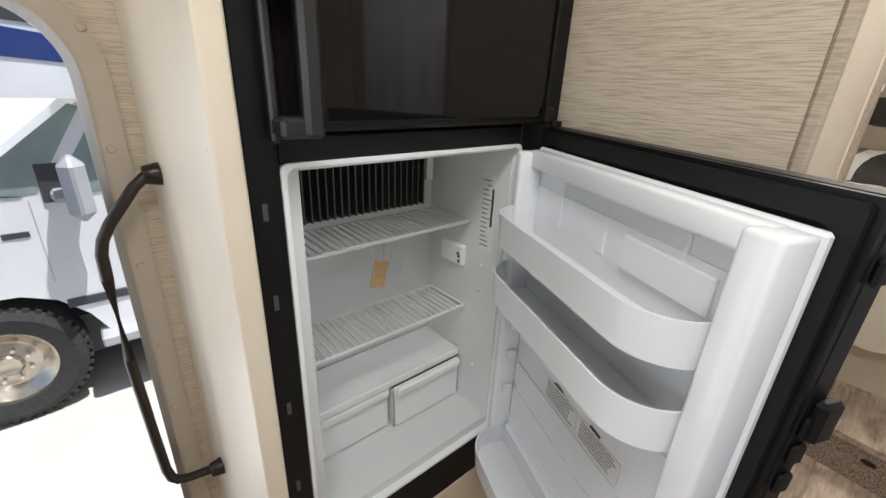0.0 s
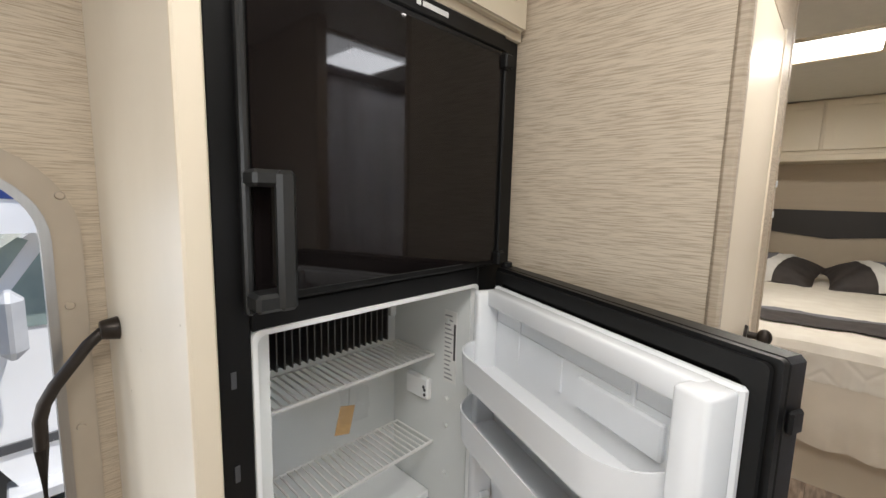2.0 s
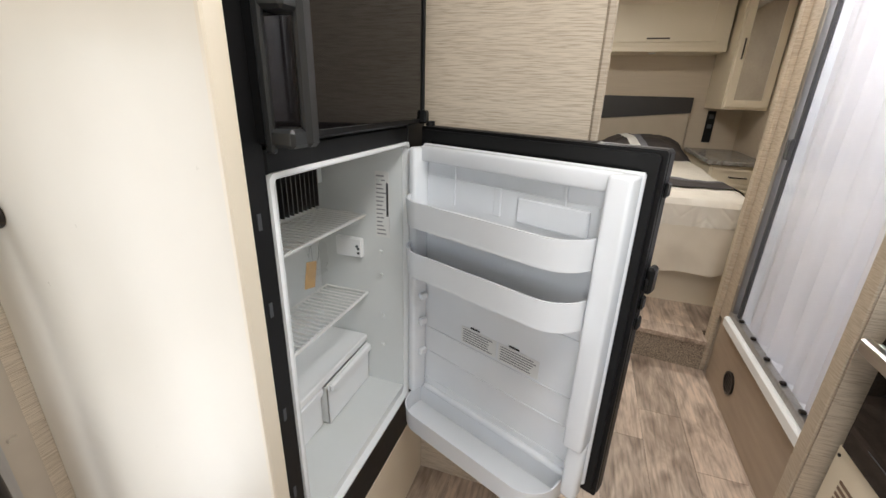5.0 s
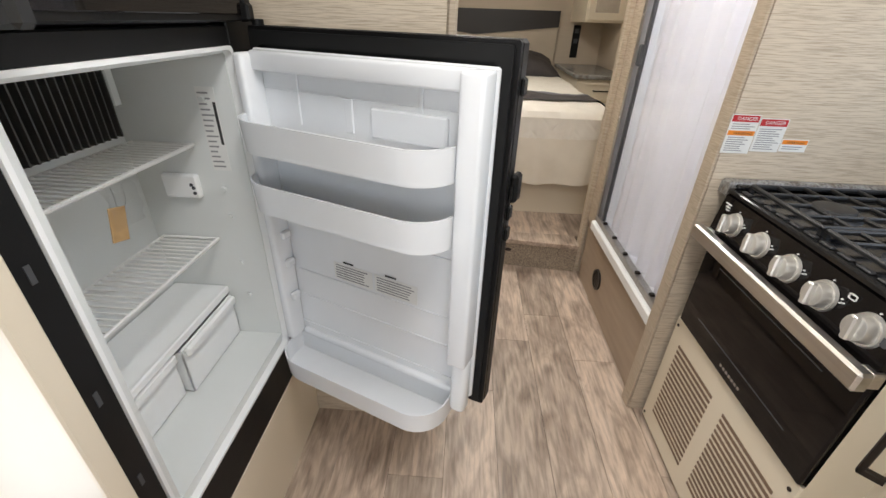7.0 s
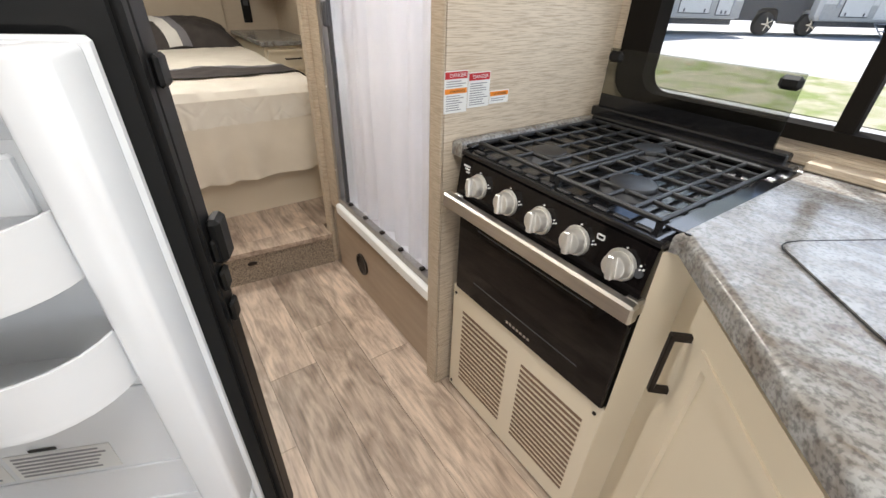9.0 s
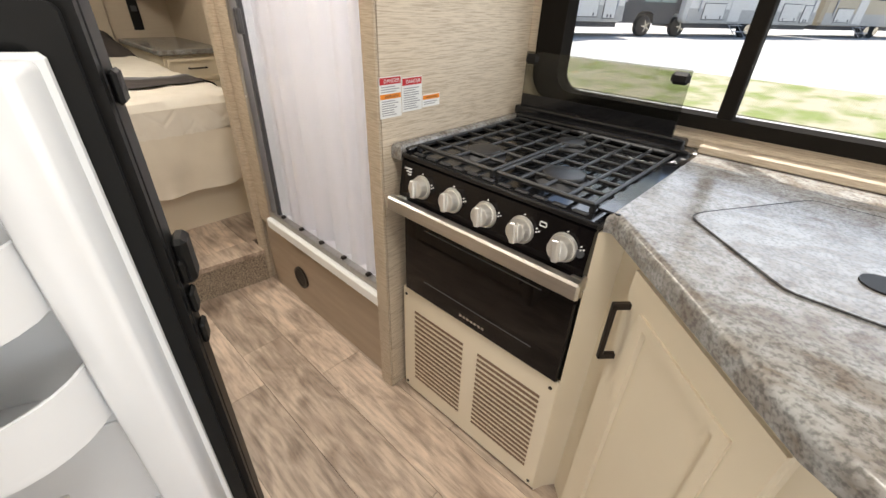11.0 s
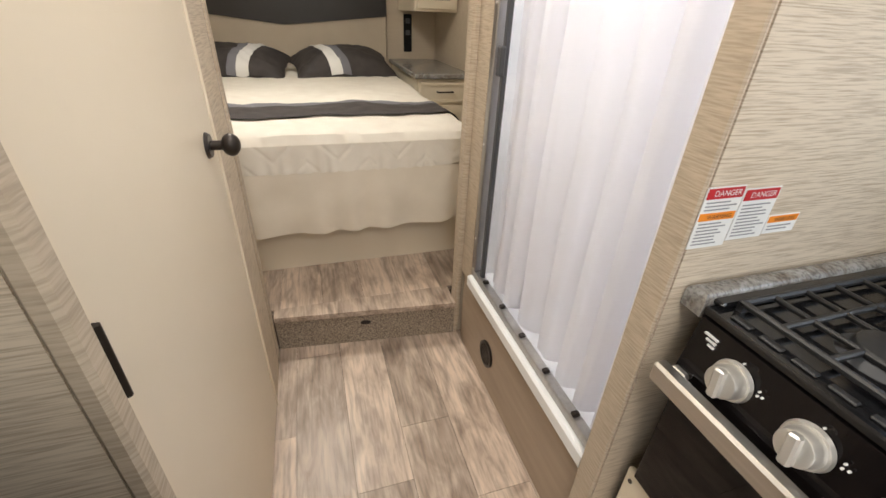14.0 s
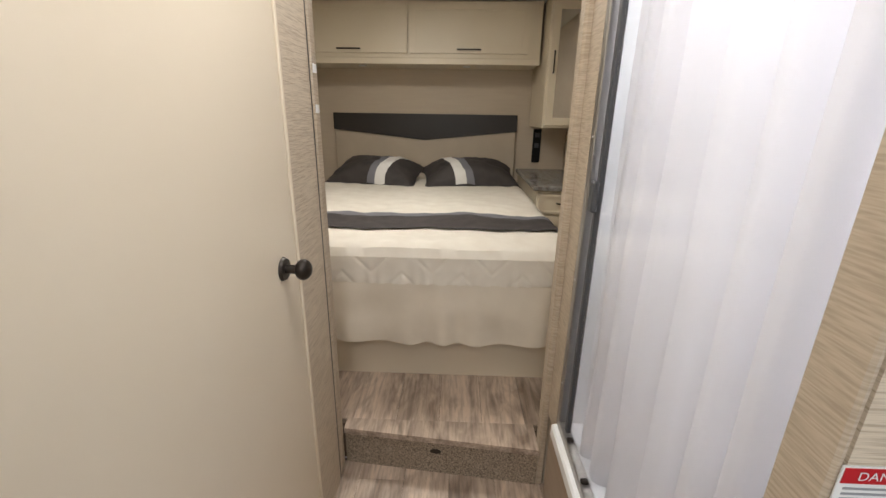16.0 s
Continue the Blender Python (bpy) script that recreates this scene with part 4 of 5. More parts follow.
for g, v1 in ((0.0, 0.022), (0.055, 0.026)):
    bm = bmesh.new()
    ring_prism(bm, [(0.090 + g, 0.102 + g), (0.443 - g, 0.102 + g), (0.443 - g, 0.840 - g), (0.090 + g, 0.840 - g)], [(0.15 + g * 0.3, 0.162 + g * 0.3), (0.383 - g * 0.3, 0.162 + g * 0.3), (0.383 - g * 0.3, 0.78 - g * 0.3), (0.15 + g * 0.3, 0.78 - g * 0.3)], 0.016, v1, "y")
    part("door_frame", bm, cabinet_paint, cd, xf=XC)
bm = boxes(((0.100, 0.046, 0.640), (0.112, 0.055, 0.778)), ((0.100, 0.02, 0.640), (0.112, 0.055, 0.654)), ((0.100, 0.02, 0.764), (0.112, 0.055, 0.778)), bevel=0.002, xf=XC)
part("handle", bm, bronze, cd, "black bar handle")
# flush sink cover
bm = bmesh.new()
sink = [(0.418, -0.560), (0.424, -0.573), (0.424, -0.59), (0.415, -0.612), (0.285, -0.83), (0.27, -0.84), (-0.10, -0.84), (-0.10, -0.42), (0.25, -0.42), (0.265, -0.424), (0.28, -0.436), (0.40, -0.544)]
cx, cy = 0.2, -0.6
gap_in = [(cx + (x - cx) * 0.985, cy + (y - cy) * 0.985) for x, y in sink]
tube(bm, [(x, y, CT + 0.003) for x, y in sink], 0.0010, 8, True)
cover = thing("sink_cover", (0.2, -0.6, CT), "slate-look sink cover flush in the worktop", "sink cover")
part("seam", bm, gasket, cover)
bm = bmesh.new()
prism(bm, gap_in, CT - 0.002, CT + 0.004)
part("board", bm, counter_top, cover)
bm = bmesh.new()
cyl(bm, (0.165, -0.535, CT + 0.005), (0, 0, 1), 0.028, 0.003, 24)
part("finger_hole", bm, gasket, cover)
bm = boxes(((0.54, WY + 0.001, CT + 0.001), (1.09, WY + 0.012, CT + 0.03)), ((-0.9, WY + 0.001, CT + 0.001), (0.54, WY + 0.05, CT + 0.022)), bevel=0.003)
solid("trim_worktop_back", bm, linen_trim, "beige ledge along the back of the worktop", "trim", kind="structure")

# ---- galley window ----
win = thing("window_1", (0.33, WY, WZ0), "black-framed galley window with rounded corners", "window", kind="structure")
bm = bmesh.new()
ring_prism(bm, rounded(W0 - 0.035, WZ0 - 0.022, W1 + 0.045, WZ1 + 0.035, 0.08, 8), rounded(W0 + 0.045, WZ0 + 0.012, W1 - 0.045, WZ1 - 0.04, 0.055, 8), WY - 0.045, WY + 0.018, "y")
part("window_frame", bm, frame_black, win, "black window frame")
part("mullion", boxes(((0.497, WY - 0.03, WZ0 + 0.01), (0.532, WY + 0.012, WZ1 - 0.01)), bevel=0.003), frame_black, win)
for x0, x1 in ((W0 + 0.01, 0.50), (0.53, W1 - 0.01)):
    pn = part("pane", boxes(((x0, WY - 0.022, WZ0 + 0.008), (x1, WY - 0.018, WZ1 - 0.008))), clear_pane, win)
    pn.visible_shadow = False
part("blind_case", boxes(((W0 - 0.03, WY + 0.019, WZ1 + 0.02), (W1 + 0.03, WY + 0.06, WZ1 + 0.10)), bevel=0.006), cream, win)

# ---- warning labels on the partition ----
warn = thing("warning_labels", (PX, -0.5, 1.04), "red and orange printed gas warning labels on the wallboard", "label")
LX = PX - 0.0008


def sticker(y0, y1, z0, z1, bands):
    s = part("sticker", boxes(((LX - 0.0012, y1, z0), (LX, y0, z1))), paper, warn)
    for m, a, b in bands:
        part("band", boxes(((LX - 0.0018, y1 + 0.002, a), (LX - 0.0012, y0 - 0.002, b))), m, s)
    z = z0 + 0.006
    while z < z1 - 0.012:
        if not any(a - 0.004 < z < b + 0.002 for _, a, b in bands):
            part("print_line", boxes(((LX - 0.0017, y1 + 0.006 + 0.02 * random.random(), z), (LX - 0.0012, y0 - 0.006, z + 0.0022))), ink, s)
        z += 0.0056


sticker(-0.424, -0.494, 0.978, 1.076, ((label_red, 1.058, 1.074), (label_orange, 1.024, 1.036)))
sticker(-0.496, -0.566, 0.985, 1.069, ((label_red, 1.050, 1.067),))
sticker(-0.568, -0.634, 0.988, 1.020, ((label_orange, 1.007, 1.018),))


def word(text, y, z, size, material, parent):
    cu = bpy.data.curves.new("lettering", "FONT")
    cu.body, cu.size, cu.align_x = text, size, "CENTER"
    tmp = bpy.data.objects.new("lettering", cu)
    scene.collection.objects.link(tmp)
    me = bpy.data.meshes.new_from_object(tmp.evaluated_get(bpy.context.evaluated_depsgraph_get()))
    bpy.data.objects.remove(tmp)
    me.materials.append(material)
    ob = new("lettering", me)
    ob.parent = parent
    ob.matrix_basis = Matrix.Translation((LX - 0.0022, y, z)) @ Euler((radians(90), 0, radians(-90))).to_matrix().to_4x4()
    return ob


stk = [o for o in warn.children]
word("DANGER", -0.463, 1.062, 0.0125, white_ink, stk[0])
word("WARNING", -0.463, 1.0265, 0.0095, dark_ink, stk[0])
word("DANGER", -0.534, 1.0545, 0.0125, white_ink, stk[1])
word("WARNING", -0.603, 1.0092, 0.0090, dark_ink, stk[2])

# ---- bedroom ----
BX0, BX1, BY0, BY1, BZ = 2.44, 4.62, -0.615, 0.985, 0.83
bed = thing("bed", (3.5, 0.185, 0.172), "queen bed with a cream quilt, charcoal band and beige valance", "bed")
part("bed_base", boxes(((2.535, BY0 + 0.0, 0.167), (4.6, BY1, 0.45)), bevel=0.006), cream, bed, "cream bed base box")
part("mattress", boxes(((BX0 + 0.03, BY0 + 0.02, 0.45), (BX1, BY1 - 0.02, BZ - 0.02)), bevel=0.05), skirt_cloth, bed)


def quilt_top(x, y):
    h = BZ + 0.012 * noise.noise((x * 3, y * 3, 0)) + 0.006 * noise.noise((x * 11, y * 9, 4))
    h += 0.006 * abs(math.sin((x * 1.0 + abs(((y * 5) % 2) - 1) * 0.12) * 26)) ** 0.4
    return h


bm = bmesh.new()
nx, ny = 90, 70
gv = []
for i in range(nx + 1):
    line = []
    for j in range(ny + 1):
        x, y = BX0 + (BX1 - BX0) * i / nx, BY0 + (BY1 - BY0) * j / ny
        z = quilt_top(x, y)
        fx, fy = min(1, (x - BX0) / 0.07), min(1, min(y - BY0, BY1 - y) / 0.07)
        z -= 0.055 * (1 - math.sqrt(max(0, 1 - (1 - fx) ** 2))) + 0.075 * (1 - math.sqrt(max(0, 1 - (1 - fy) ** 2)))
        line.append(bm.verts.new((x, y, z)))
    gv.append(line)
for i in range(nx):
    for j in range(ny):
        bm.faces.new((gv[i][j], gv[i + 1][j], gv[i + 1][j + 1], gv[i][j + 1]))
part("quilt", bm, quilt, bed, "cream quilt with a stitched zigzag")


def drape(name, z_top, z_low, material, ripple, push, label, zigzag=0.0, steps=10, n=90, flare=0.02):
    """Cloth hanging over the foot and both sides."""
    bm = bmesh.new()
    path = [(BX1 - 0.3, BY0)] + [(BX0 + 0.10, BY0)] + [(BX0 + 0.10 - 0.10 * math.sin(radians(a)), BY0 + 0.10 - 0.10 * math.cos(radians(a))) for a in range(15, 91, 15)]
    path += [(BX0, BY0 + 0.10 + (BY1 - BY0 - 0.2) * k / n) for k in range(1, n)]
    path += [(BX0 + 0.10 - 0.10 * math.sin(radians(a)), BY1 - 0.10 + 0.10 * math.cos(radians(a))) for a in range(90, -1, -15)] + [(BX1 - 0.3, BY1)]
    cy, cx = (BY0 + BY1) / 2, (BX0 + BX1) / 2 + 0.5
    rows = []
    for r in range(steps + 1):
        w = r / steps
        row = []
        for k, (x, y) in enumerate(path):
            wave = ripple * w * math.sin(k * 0.55 + 1.3 * math.sin(k * 0.17)) + 0.5 * ripple * noise.noise((y * 4, w * 3, 2))
            d = Vector((x - cx, y - cy, 0)).normalized()
            low = z_low + 0.012 * noise.noise((y * 2.0, x, 7))
            if y < BY0 + 0.22:
                low += 0.025 * (1 - (y - BY0) / 0.22) ** 2
            zz = z_top + (low - z_top) * w
            zig = zigzag * max(0, 1 - abs(((zz - 0.66) * 8 + 1.0 * abs(((y * 8) % 2) - 1)) % 1 - 0.5) * 8)
            p = Vector((x, y, zz)) + d * (push + wave + flare * w - zig)
            row.append(bm.verts.new(p))
        rows.append(row)
    for a, b in zip(rows, rows[1:]):
        for k in range(len(path) - 1):
            bm.faces.new((a[k], a[k + 1], b[k + 1], b[k]))
    part(name, bm, material, bed, label)


drape("quilt_fall", 0.790, 0.672, quilt, 0.003, 0.002, "quilt edge hanging over the foot", 0.0035, 30, 260, 0.0013)
drape("valance", 0.676, 0.405, skirt_cloth, 0.016, 0.002, "beige valance hanging to the bed base")
# band laid over the quilt
for x0, x1, m, d in ((2.70, 2.94, band_cloth, 0.010), (2.94, 3.02, slate_cloth, 0.009)):
    bm = bmesh.new()
    gv = []
    for i in range(11):
        row = []
        for j in range(61):
            y = BY0 - 0.004 + (BY1 - BY0 + 0.008) * j / 60
            x = x0 + (x1 - x0) * i / 10 + 0.045 * noise.noise((y * 2.4, 1.7, 0)) + 0.012 * noise.noise((y * 9, 3.1, 0))
            fy = min(1, min(y - BY0 + 0.01, BY1 - y + 0.01) / 0.09)
            row.append(bm.verts.new((x, y, quilt_top(x, y) + d + 0.004 * noise.noise((x * 25, y * 14, 2)) - 0.075 * (1 - math.sqrt(max(0, 1 - (1 - fy) ** 2))))))
        gv.append(row)
    for i in range(10):
        for j in range(60):
            bm.faces.new((gv[i][j], gv[i + 1][j], gv[i + 1][j + 1], gv[i][j + 1]))
    part("bed_band", bm, m, bed, "charcoal band across the quilt" if m == band_cloth else "slate grey edge of the band")


def pillow(y0, y1, flip):
    yc = (y0 + y1) / 2
    th = thing("pillow", (4.17, yc, BZ), "dark grey-brown pillow with a white and grey stripe", "pillow", "pillows on the bed")
    tilt = Matrix.Translation((4.17, yc, BZ + 0.066)) @ Matrix.Rotation(radians(9 * flip), 4, "Z") @ Matrix.Rotation(radians(-17), 4, "Y")
    def puff(u, v, top):
        e = max(0, (1 - abs(u) ** 2.6) * (1 - abs(v) ** 2.6))
        return (0.125 if top else -0.06) * e ** 0.62 - 0.03 * abs(v) ** 3 + 0.020 * noise.noise((u * 2.2 + yc, v * 2.6, 1)) + 0.011 * noise.noise((u * 5 + yc, v * 7, 4))
    bm = bmesh.new()
    n = 26
    for top in (True, False):
        g = [[bm.verts.new((0.21 * (-1 + 2 * i / n) * (1 - 0.10 * (1 - (-1 + 2 * j / n) ** 2)), (y1 - y0) / 2 * (-1 + 2 * j / n) * (1 - 0.10 * (1 - (-1 + 2 * i / n) ** 2)), puff(-1 + 2 * i / n, -1 + 2 * j / n, top))) for j in range(n + 1)] for i in range(n + 1)]
        for i in range(n):
            for j in range(n):
                f = (g[i][j], g[i + 1][j], g[i + 1][j + 1], g[i][j + 1])
                bm.faces.new(f if top else f[::-1])
    bmesh.ops.remove_doubles(bm, verts=bm.verts, dist=0.004)
    part("cushion", bm, pillow_cloth, th, xf=tilt)
    for a, b, m in ((0.30, 0.52, stripe_cloth), (0.14, 0.295, slate_cloth)):
        bm = bmesh.new()
        g = []
        for i in range(n + 1):
            u = -1 + 2 * i / n
            row = []
            for j in range(7):
                v = flip * (a + (b - a) * j / 6 + 0.16 * u)
                row.append(bm.verts.new((0.21 * u * (1 - 0.10 * (1 - v * v)), (y1 - y0) / 2 * v * (1 - 0.10 * (1 - u * u)), puff(u, v, True) + 0.003)))
            g.append(row)
        for i in range(n):
            for j in range(6):
                bm.faces.new((g[i][j], g[i + 1][j], g[i + 1][j + 1], g[i][j + 1]))
        part("stripe", bm, m, th, xf=tilt)


pillow(0.18, 0.935, -1)
pillow(-0.585, 0.19, 1)
# headboard
hbd = thing("headboard", (4.66, 0.29, 0.83), "beige vinyl headboard with a dark notched band", "headboard")
part("panel", boxes(((4.662, -0.61, 0.70), (4.698, 1.01, 1.352)), bevel=0.008), board_vinyl, hbd)
bm = bmesh.new()
prism(bm, [(-0.61, 1.354), (1.01, 1.354), (1.01, 1.215), (0.20, 1.132), (-0.61, 1.215)], 4.648, 4.6615, "x")
part("band", bm, board_dark, hbd, "dark espresso band with a shallow point")
# overhead cabinets
over = thing("overhead_cabinet", (4.5, 0.29, 1.72), "cream overhead cabinet with black bar handles above the bed", "cabinet")
part("carcass", boxes(((4.30, -0.70, 1.72), (4.698, 1.27, CEIL - 0.001)), bevel=0.003), cabinet_paint, over)
part("light_rail", boxes(((4.285, -0.70, 1.715), (4.302, 1.27, 1.76)), bevel=0.003), cabinet_paint, over)


def shaker(parent, y0, y1, z0, z1, x, rail=0.05, handle="low", glass=None):
    """A framed door facing the foot of the bed, with a bar handle."""
    d = part("door", boxes(((x - 0.014, y0, z0), (x - 0.001, y1, z1)), bevel=0.003), cabinet_paint, parent)
    bm = bmesh.new()
    ring_prism(bm, [(y0 + 0.002, z0 + 0.002), (y1 - 0.002, z0 + 0.002), (y1 - 0.002, z1 - 0.002), (y0 + 0.002, z1 - 0.002)], [(y0 + rail, z0 + rail), (y1 - rail, z0 + rail), (y1 - rail, z1 - rail), (y0 + rail, z1 - rail)], x - 0.025, x - 0.014, "x")
    part("door_frame", bm, cabinet_paint, d)
    if glass:
        part("mirror", boxes(((x - 0.0165, y0 + rail, z0 + rail), (x - 0.0142, y1 - rail, z1 - rail))), glass, d, "mirror in the cabinet door")
    ym = (y0 + y1) / 2
    if handle == "low":
        bm = boxes(((x - 0.046, ym - 0.09, z0 + 0.022), (x - 0.038, ym + 0.09, z0 + 0.032)), ((x - 0.046, ym - 0.09, z0 + 0.022), (x - 0.019, ym - 0.08, z0 + 0.032)), ((x - 0.046, ym + 0.08, z0 + 0.022), (x - 0.019, ym + 0.09, z0 + 0.032)), bevel=0.002)
    elif handle == "mid":
        zm = (z0 + z1) / 2
        bm = boxes(((x - 0.046, ym - 0.06, zm), (x - 0.038, ym + 0.06, zm + 0.01)), ((x - 0.046, ym - 0.06, zm), (x - 0.013, ym - 0.05, zm + 0.01)), ((x - 0.046, ym + 0.05, zm), (x - 0.013, ym + 0.06, zm + 0.01)), bevel=0.002)
    else:
        yh = y1 - 0.03
        zm = (z0 + z1) / 2 + 0.02
        bm = boxes(((x - 0.046, yh - 0.005, zm - 0.075), (x - 0.038, yh + 0.005, zm + 0.075)), ((x - 0.046, yh - 0.005, zm - 0.075), (x - 0.019, yh + 0.005, zm - 0.065)), ((x - 0.046, yh - 0.005, zm + 0.065), (x - 0.019, yh + 0.005, zm + 0.075)), bevel=0.002)
    part("handle", bm, bronze, d, "black bar handle")


shaker(over, -0.61, 0.287, 1.79, 2.135, 4.30)
shaker(over, 0.305, 1.20, 1.79, 2.135, 4.30)
for y in (-0.15, 0.68):
    pk = thing("puck_light", (4.42, y, 1.712), "small round recessed reading light under the cabinet", "light", "reading lights")
    bm = bmesh.new()
    cyl(bm, (4.42, y, 1.714), (0, 0, 1), 0.032, 0.008, 24, 0.028)
    part("bezel", bm, white_plastic, pk)
# tall hanging cabinet with a mirror door
ward = thing("hanging_cabinet", (4.4, -0.88, 1.265), "cream hanging cabinet with a mirrored door", "cabinet")
part("carcass", boxes(((4.11, WY + 0.001, 1.265), (4.698, -0.722, CEIL - 0.001)), bevel=0.003), cabinet_paint, ward)
shaker(ward, WY + 0.01, -0.735, 1.285, 2.11, 4.11, 0.055, "side", mirror)
# nightstand corner unit
night = thing("nightstand", (4.2, -0.8, 0.17), "cream nightstand with a slate-look top and black bar handles", "nightstand")
part("body", boxes(((3.72, WY + 0.002, 0.167), (4.66, -0.65, 0.86)), bevel=0.003), cabinet_paint, night)
part("top", boxes(((3.68, WY + 0.002, 0.861), (4.66, -0.625, 0.895)), bevel=0.006), counter_top, night, "slate-look laminate top")
shaker(night, WY + 0.02, -0.665, 0.70, 0.84, 3.72, 0.02, "mid")
shaker(night, WY + 0.02, -0.665, 0.22, 0.68, 3.72, 0.05, "low")
# dark outlet strip on the wall above the nightstand
strip = thing("outlet_strip", (4.69, -0.80, 1.1), "narrow black outlet strip on the bedroom wall", "outlet")
part("plate", boxes(((4.684, -0.835, 0.95), (4.699, -0.765, 1.24)), bevel=0.004), black_plastic, strip)
part("switch", boxes(((4.680, -0.82, 1.17), (4.684, -0.78, 1.21)), bevel=0.002), dark_trim, strip)
part("switch", boxes(((4.680, -0.82, 1.08), (4.684, -0.78, 1.12)), bevel=0.002), dark_trim, strip)
# roof hatches and ceiling lights
for name, x0, x1, y0, y1, m in (("roof_hatch", 2.77, 3.13, 0.08, 0.44, hatch_glow), ("shower_skylight", 1.28, 1.82, -0.98, -0.56, hatch_cold)):
    h = thing(name, ((x0 + x1) / 2, (y0 + y1) / 2, CEIL), "square daylit roof hatch with a cream frame in the ceiling", "skylight")
    bm = bmesh.new()
    ring_prism(bm, rounded(x0 - 0.035, y0 - 0.035, x1 + 0.035, y1 + 0.035, 0.03), rounded(x0, y0, x1, y1, 0.02), CEIL - 0.012, CEIL - 0.001)
    part("frame", bm, cream, h)
    part("dome", boxes(((x0, y0, CEIL - 0.006), (x1, y1, CEIL - 0.003))), m, h, "daylit white dome")
for x, y, r in ((2.354, -0.112, 0.05), (2.727, -0.299, 0.055), (3.39, -0.05, 0.05)):
    cl = thing("ceiling_light", (x, y, CEIL), "round recessed ceiling light, switched off", "light", "ceiling lights")
    bm = bmesh.new()
    cyl(bm, (x, y, CEIL - 0.006), (0, 0, -1), r + 0.02, 0.010, 28, r + 0.012)
    part("bezel", bm, white_plastic, cl)
    bm = bmesh.new()
    cyl(bm, (x, y, CEIL - 0.0125), (0, 0, -1), r, 0.003, 28)
    part("lens", bm, grey_plastic if r < 0.052 else white_plastic, cl)
# ---- entry door opening ----
entry = thing("door_1", (-0.13, EY, -0.28), "open entry doorway with a taupe rounded metal frame", "door", kind="structure")
bm = bmesh.new()
ring_prism(bm, rounded(D0 - 0.058, DZ0 - 0.06, D1 + 0.058, DZ1 + 0.058, 0.19, 10), rounded(D0, DZ0, D1, DZ1, 0.14, 10), EY - 0.012, EY + 0.001, "y")
taupe = surface("taupe_metal_frame", (0.44, 0.375, 0.295), (0.40, 0.34, 0.265), rough=0.45, scale=(10, 10, 10), bump=0.05)
part("flange", bm, taupe, entry, "taupe door frame flange")
bm = bmesh.new()
ring_prism(bm, rounded(D0 - 0.012, DZ0 - 0.012, D1 + 0.012, DZ1 + 0.012, 0.15, 10), rounded(D0 + 0.004, DZ0 + 0.004, D1 - 0.004, DZ1 - 0.004, 0.136, 10), EY - 0.016, EY + 0.06, "y")
part("lining", bm, alum, entry, "grey lining of the door opening")
for z in (1.382, 1.157, 0.89, 0.67, 0.47, 0.25, 0.03):
    bm = bmesh.new()
    cyl(bm, (D1 + 0.030, EY - 0.0145, z), (0, -1, 0), 0.0085, 0.005, 18, 0.007)
    part("screw_cap", bm, taupe, entry)
rail = thing("grab_rail", (0.27, 1.2, 0.3), "black bent grab rail beside the entry door", "grab rail")
bm = bmesh.new()
tube(bm, [(0.318, 1.215, 1.108), (0.292, 1.213, 1.104), (0.270, 1.21, 1.085), (0.215, 1.205, 1.015), (0.198, 1.203, 0.985), (0.190, 1.202, 0.955), (0.188, 1.2, 0.90), (0.187, 1.2, 0.70), (0.193, 1.2, 0.45), (0.197, 1.2, 0.345), (0.203, 1.2, 0.312), (0.216, 1.2, 0.295), (0.24, 1.2, 0.285), (0.318, 1.2, 0.272)], 0.0115, 14)
part("bar", bm, bronze, rail)
for y, z in ((1.215, 1.108), (1.2, 0.272)):
    bm = bmesh.new()
    cyl(bm, (0.306, y, z), (-1, 0, 0), 0.025, 0.032, 22, 0.019, bevel=0.003)
    part("mount", bm, bronze, rail)

# ---- outside ----
GZ0 = -0.80
RISE = [(120, GZ0), (-4.5, GZ0), (-16, 0.1), (-120, 0.1)]
bm = bmesh.new()
prism(bm, [(y, z) for y, z in RISE] + [(-120, GZ0 - 0.4), (120, GZ0 - 0.4)], -120, 120, "x")
solid("ground", bm, concrete, "pale sunlit concrete yard rising gently", "ground", kind="structure")
bm = bmesh.new()
slope = (0.1 - GZ0) / 11.5
for y0, y1 in ((-12.4, -9.2),):
    prism(bm, [(y0, GZ0 + slope * (-4.5 - y0) + 0.02), (y1, GZ0 + slope * (-4.5 - y1) + 0.02), (y1, GZ0 + slope * (-4.5 - y1) - 0.05), (y0, GZ0 + slope * (-4.5 - y0) - 0.05)], -60, 60, "x")
solid("grass_strip", bm, grass, "patchy green grass strip across the yard", "grass", kind="structure")
# cutaway motorhome parked outside the entry
VY = 3.35
van = thing("motorhome", (-0.6, VY + 1.0, GZ0), "white cutaway motorhome parked outside with a blue stripe", "vehicle")
van_side = [(-2.3, 0.02), (-2.25, 0.28), (-1.5, 0.50), (-0.75, 0.58), (-0.35, 0.62), (0.25, 1.14), (1.6, 1.14), (1.6, -0.30), (0.10, -0.30), (0.03, -0.16), (-0.10, -0.02), (-0.25, 0.045), (-0.45, 0.06), (-0.65, 0.0), (-0.83, -0.15), (-0.90, -0.35), (-2.25, -0.35)]
bm = bmesh.new()
prism(bm, van_side, VY, VY + 1.9, "y")
part("cab", bm, van_paint, van)
bm = bmesh.new()
prism(bm, [(-0.60, 1.15), (-0.66, 1.5), (-0.45, 2.2), (3.2, 2.2), (3.2, 1.15)], VY - 0.14, VY + 2.1, "y")
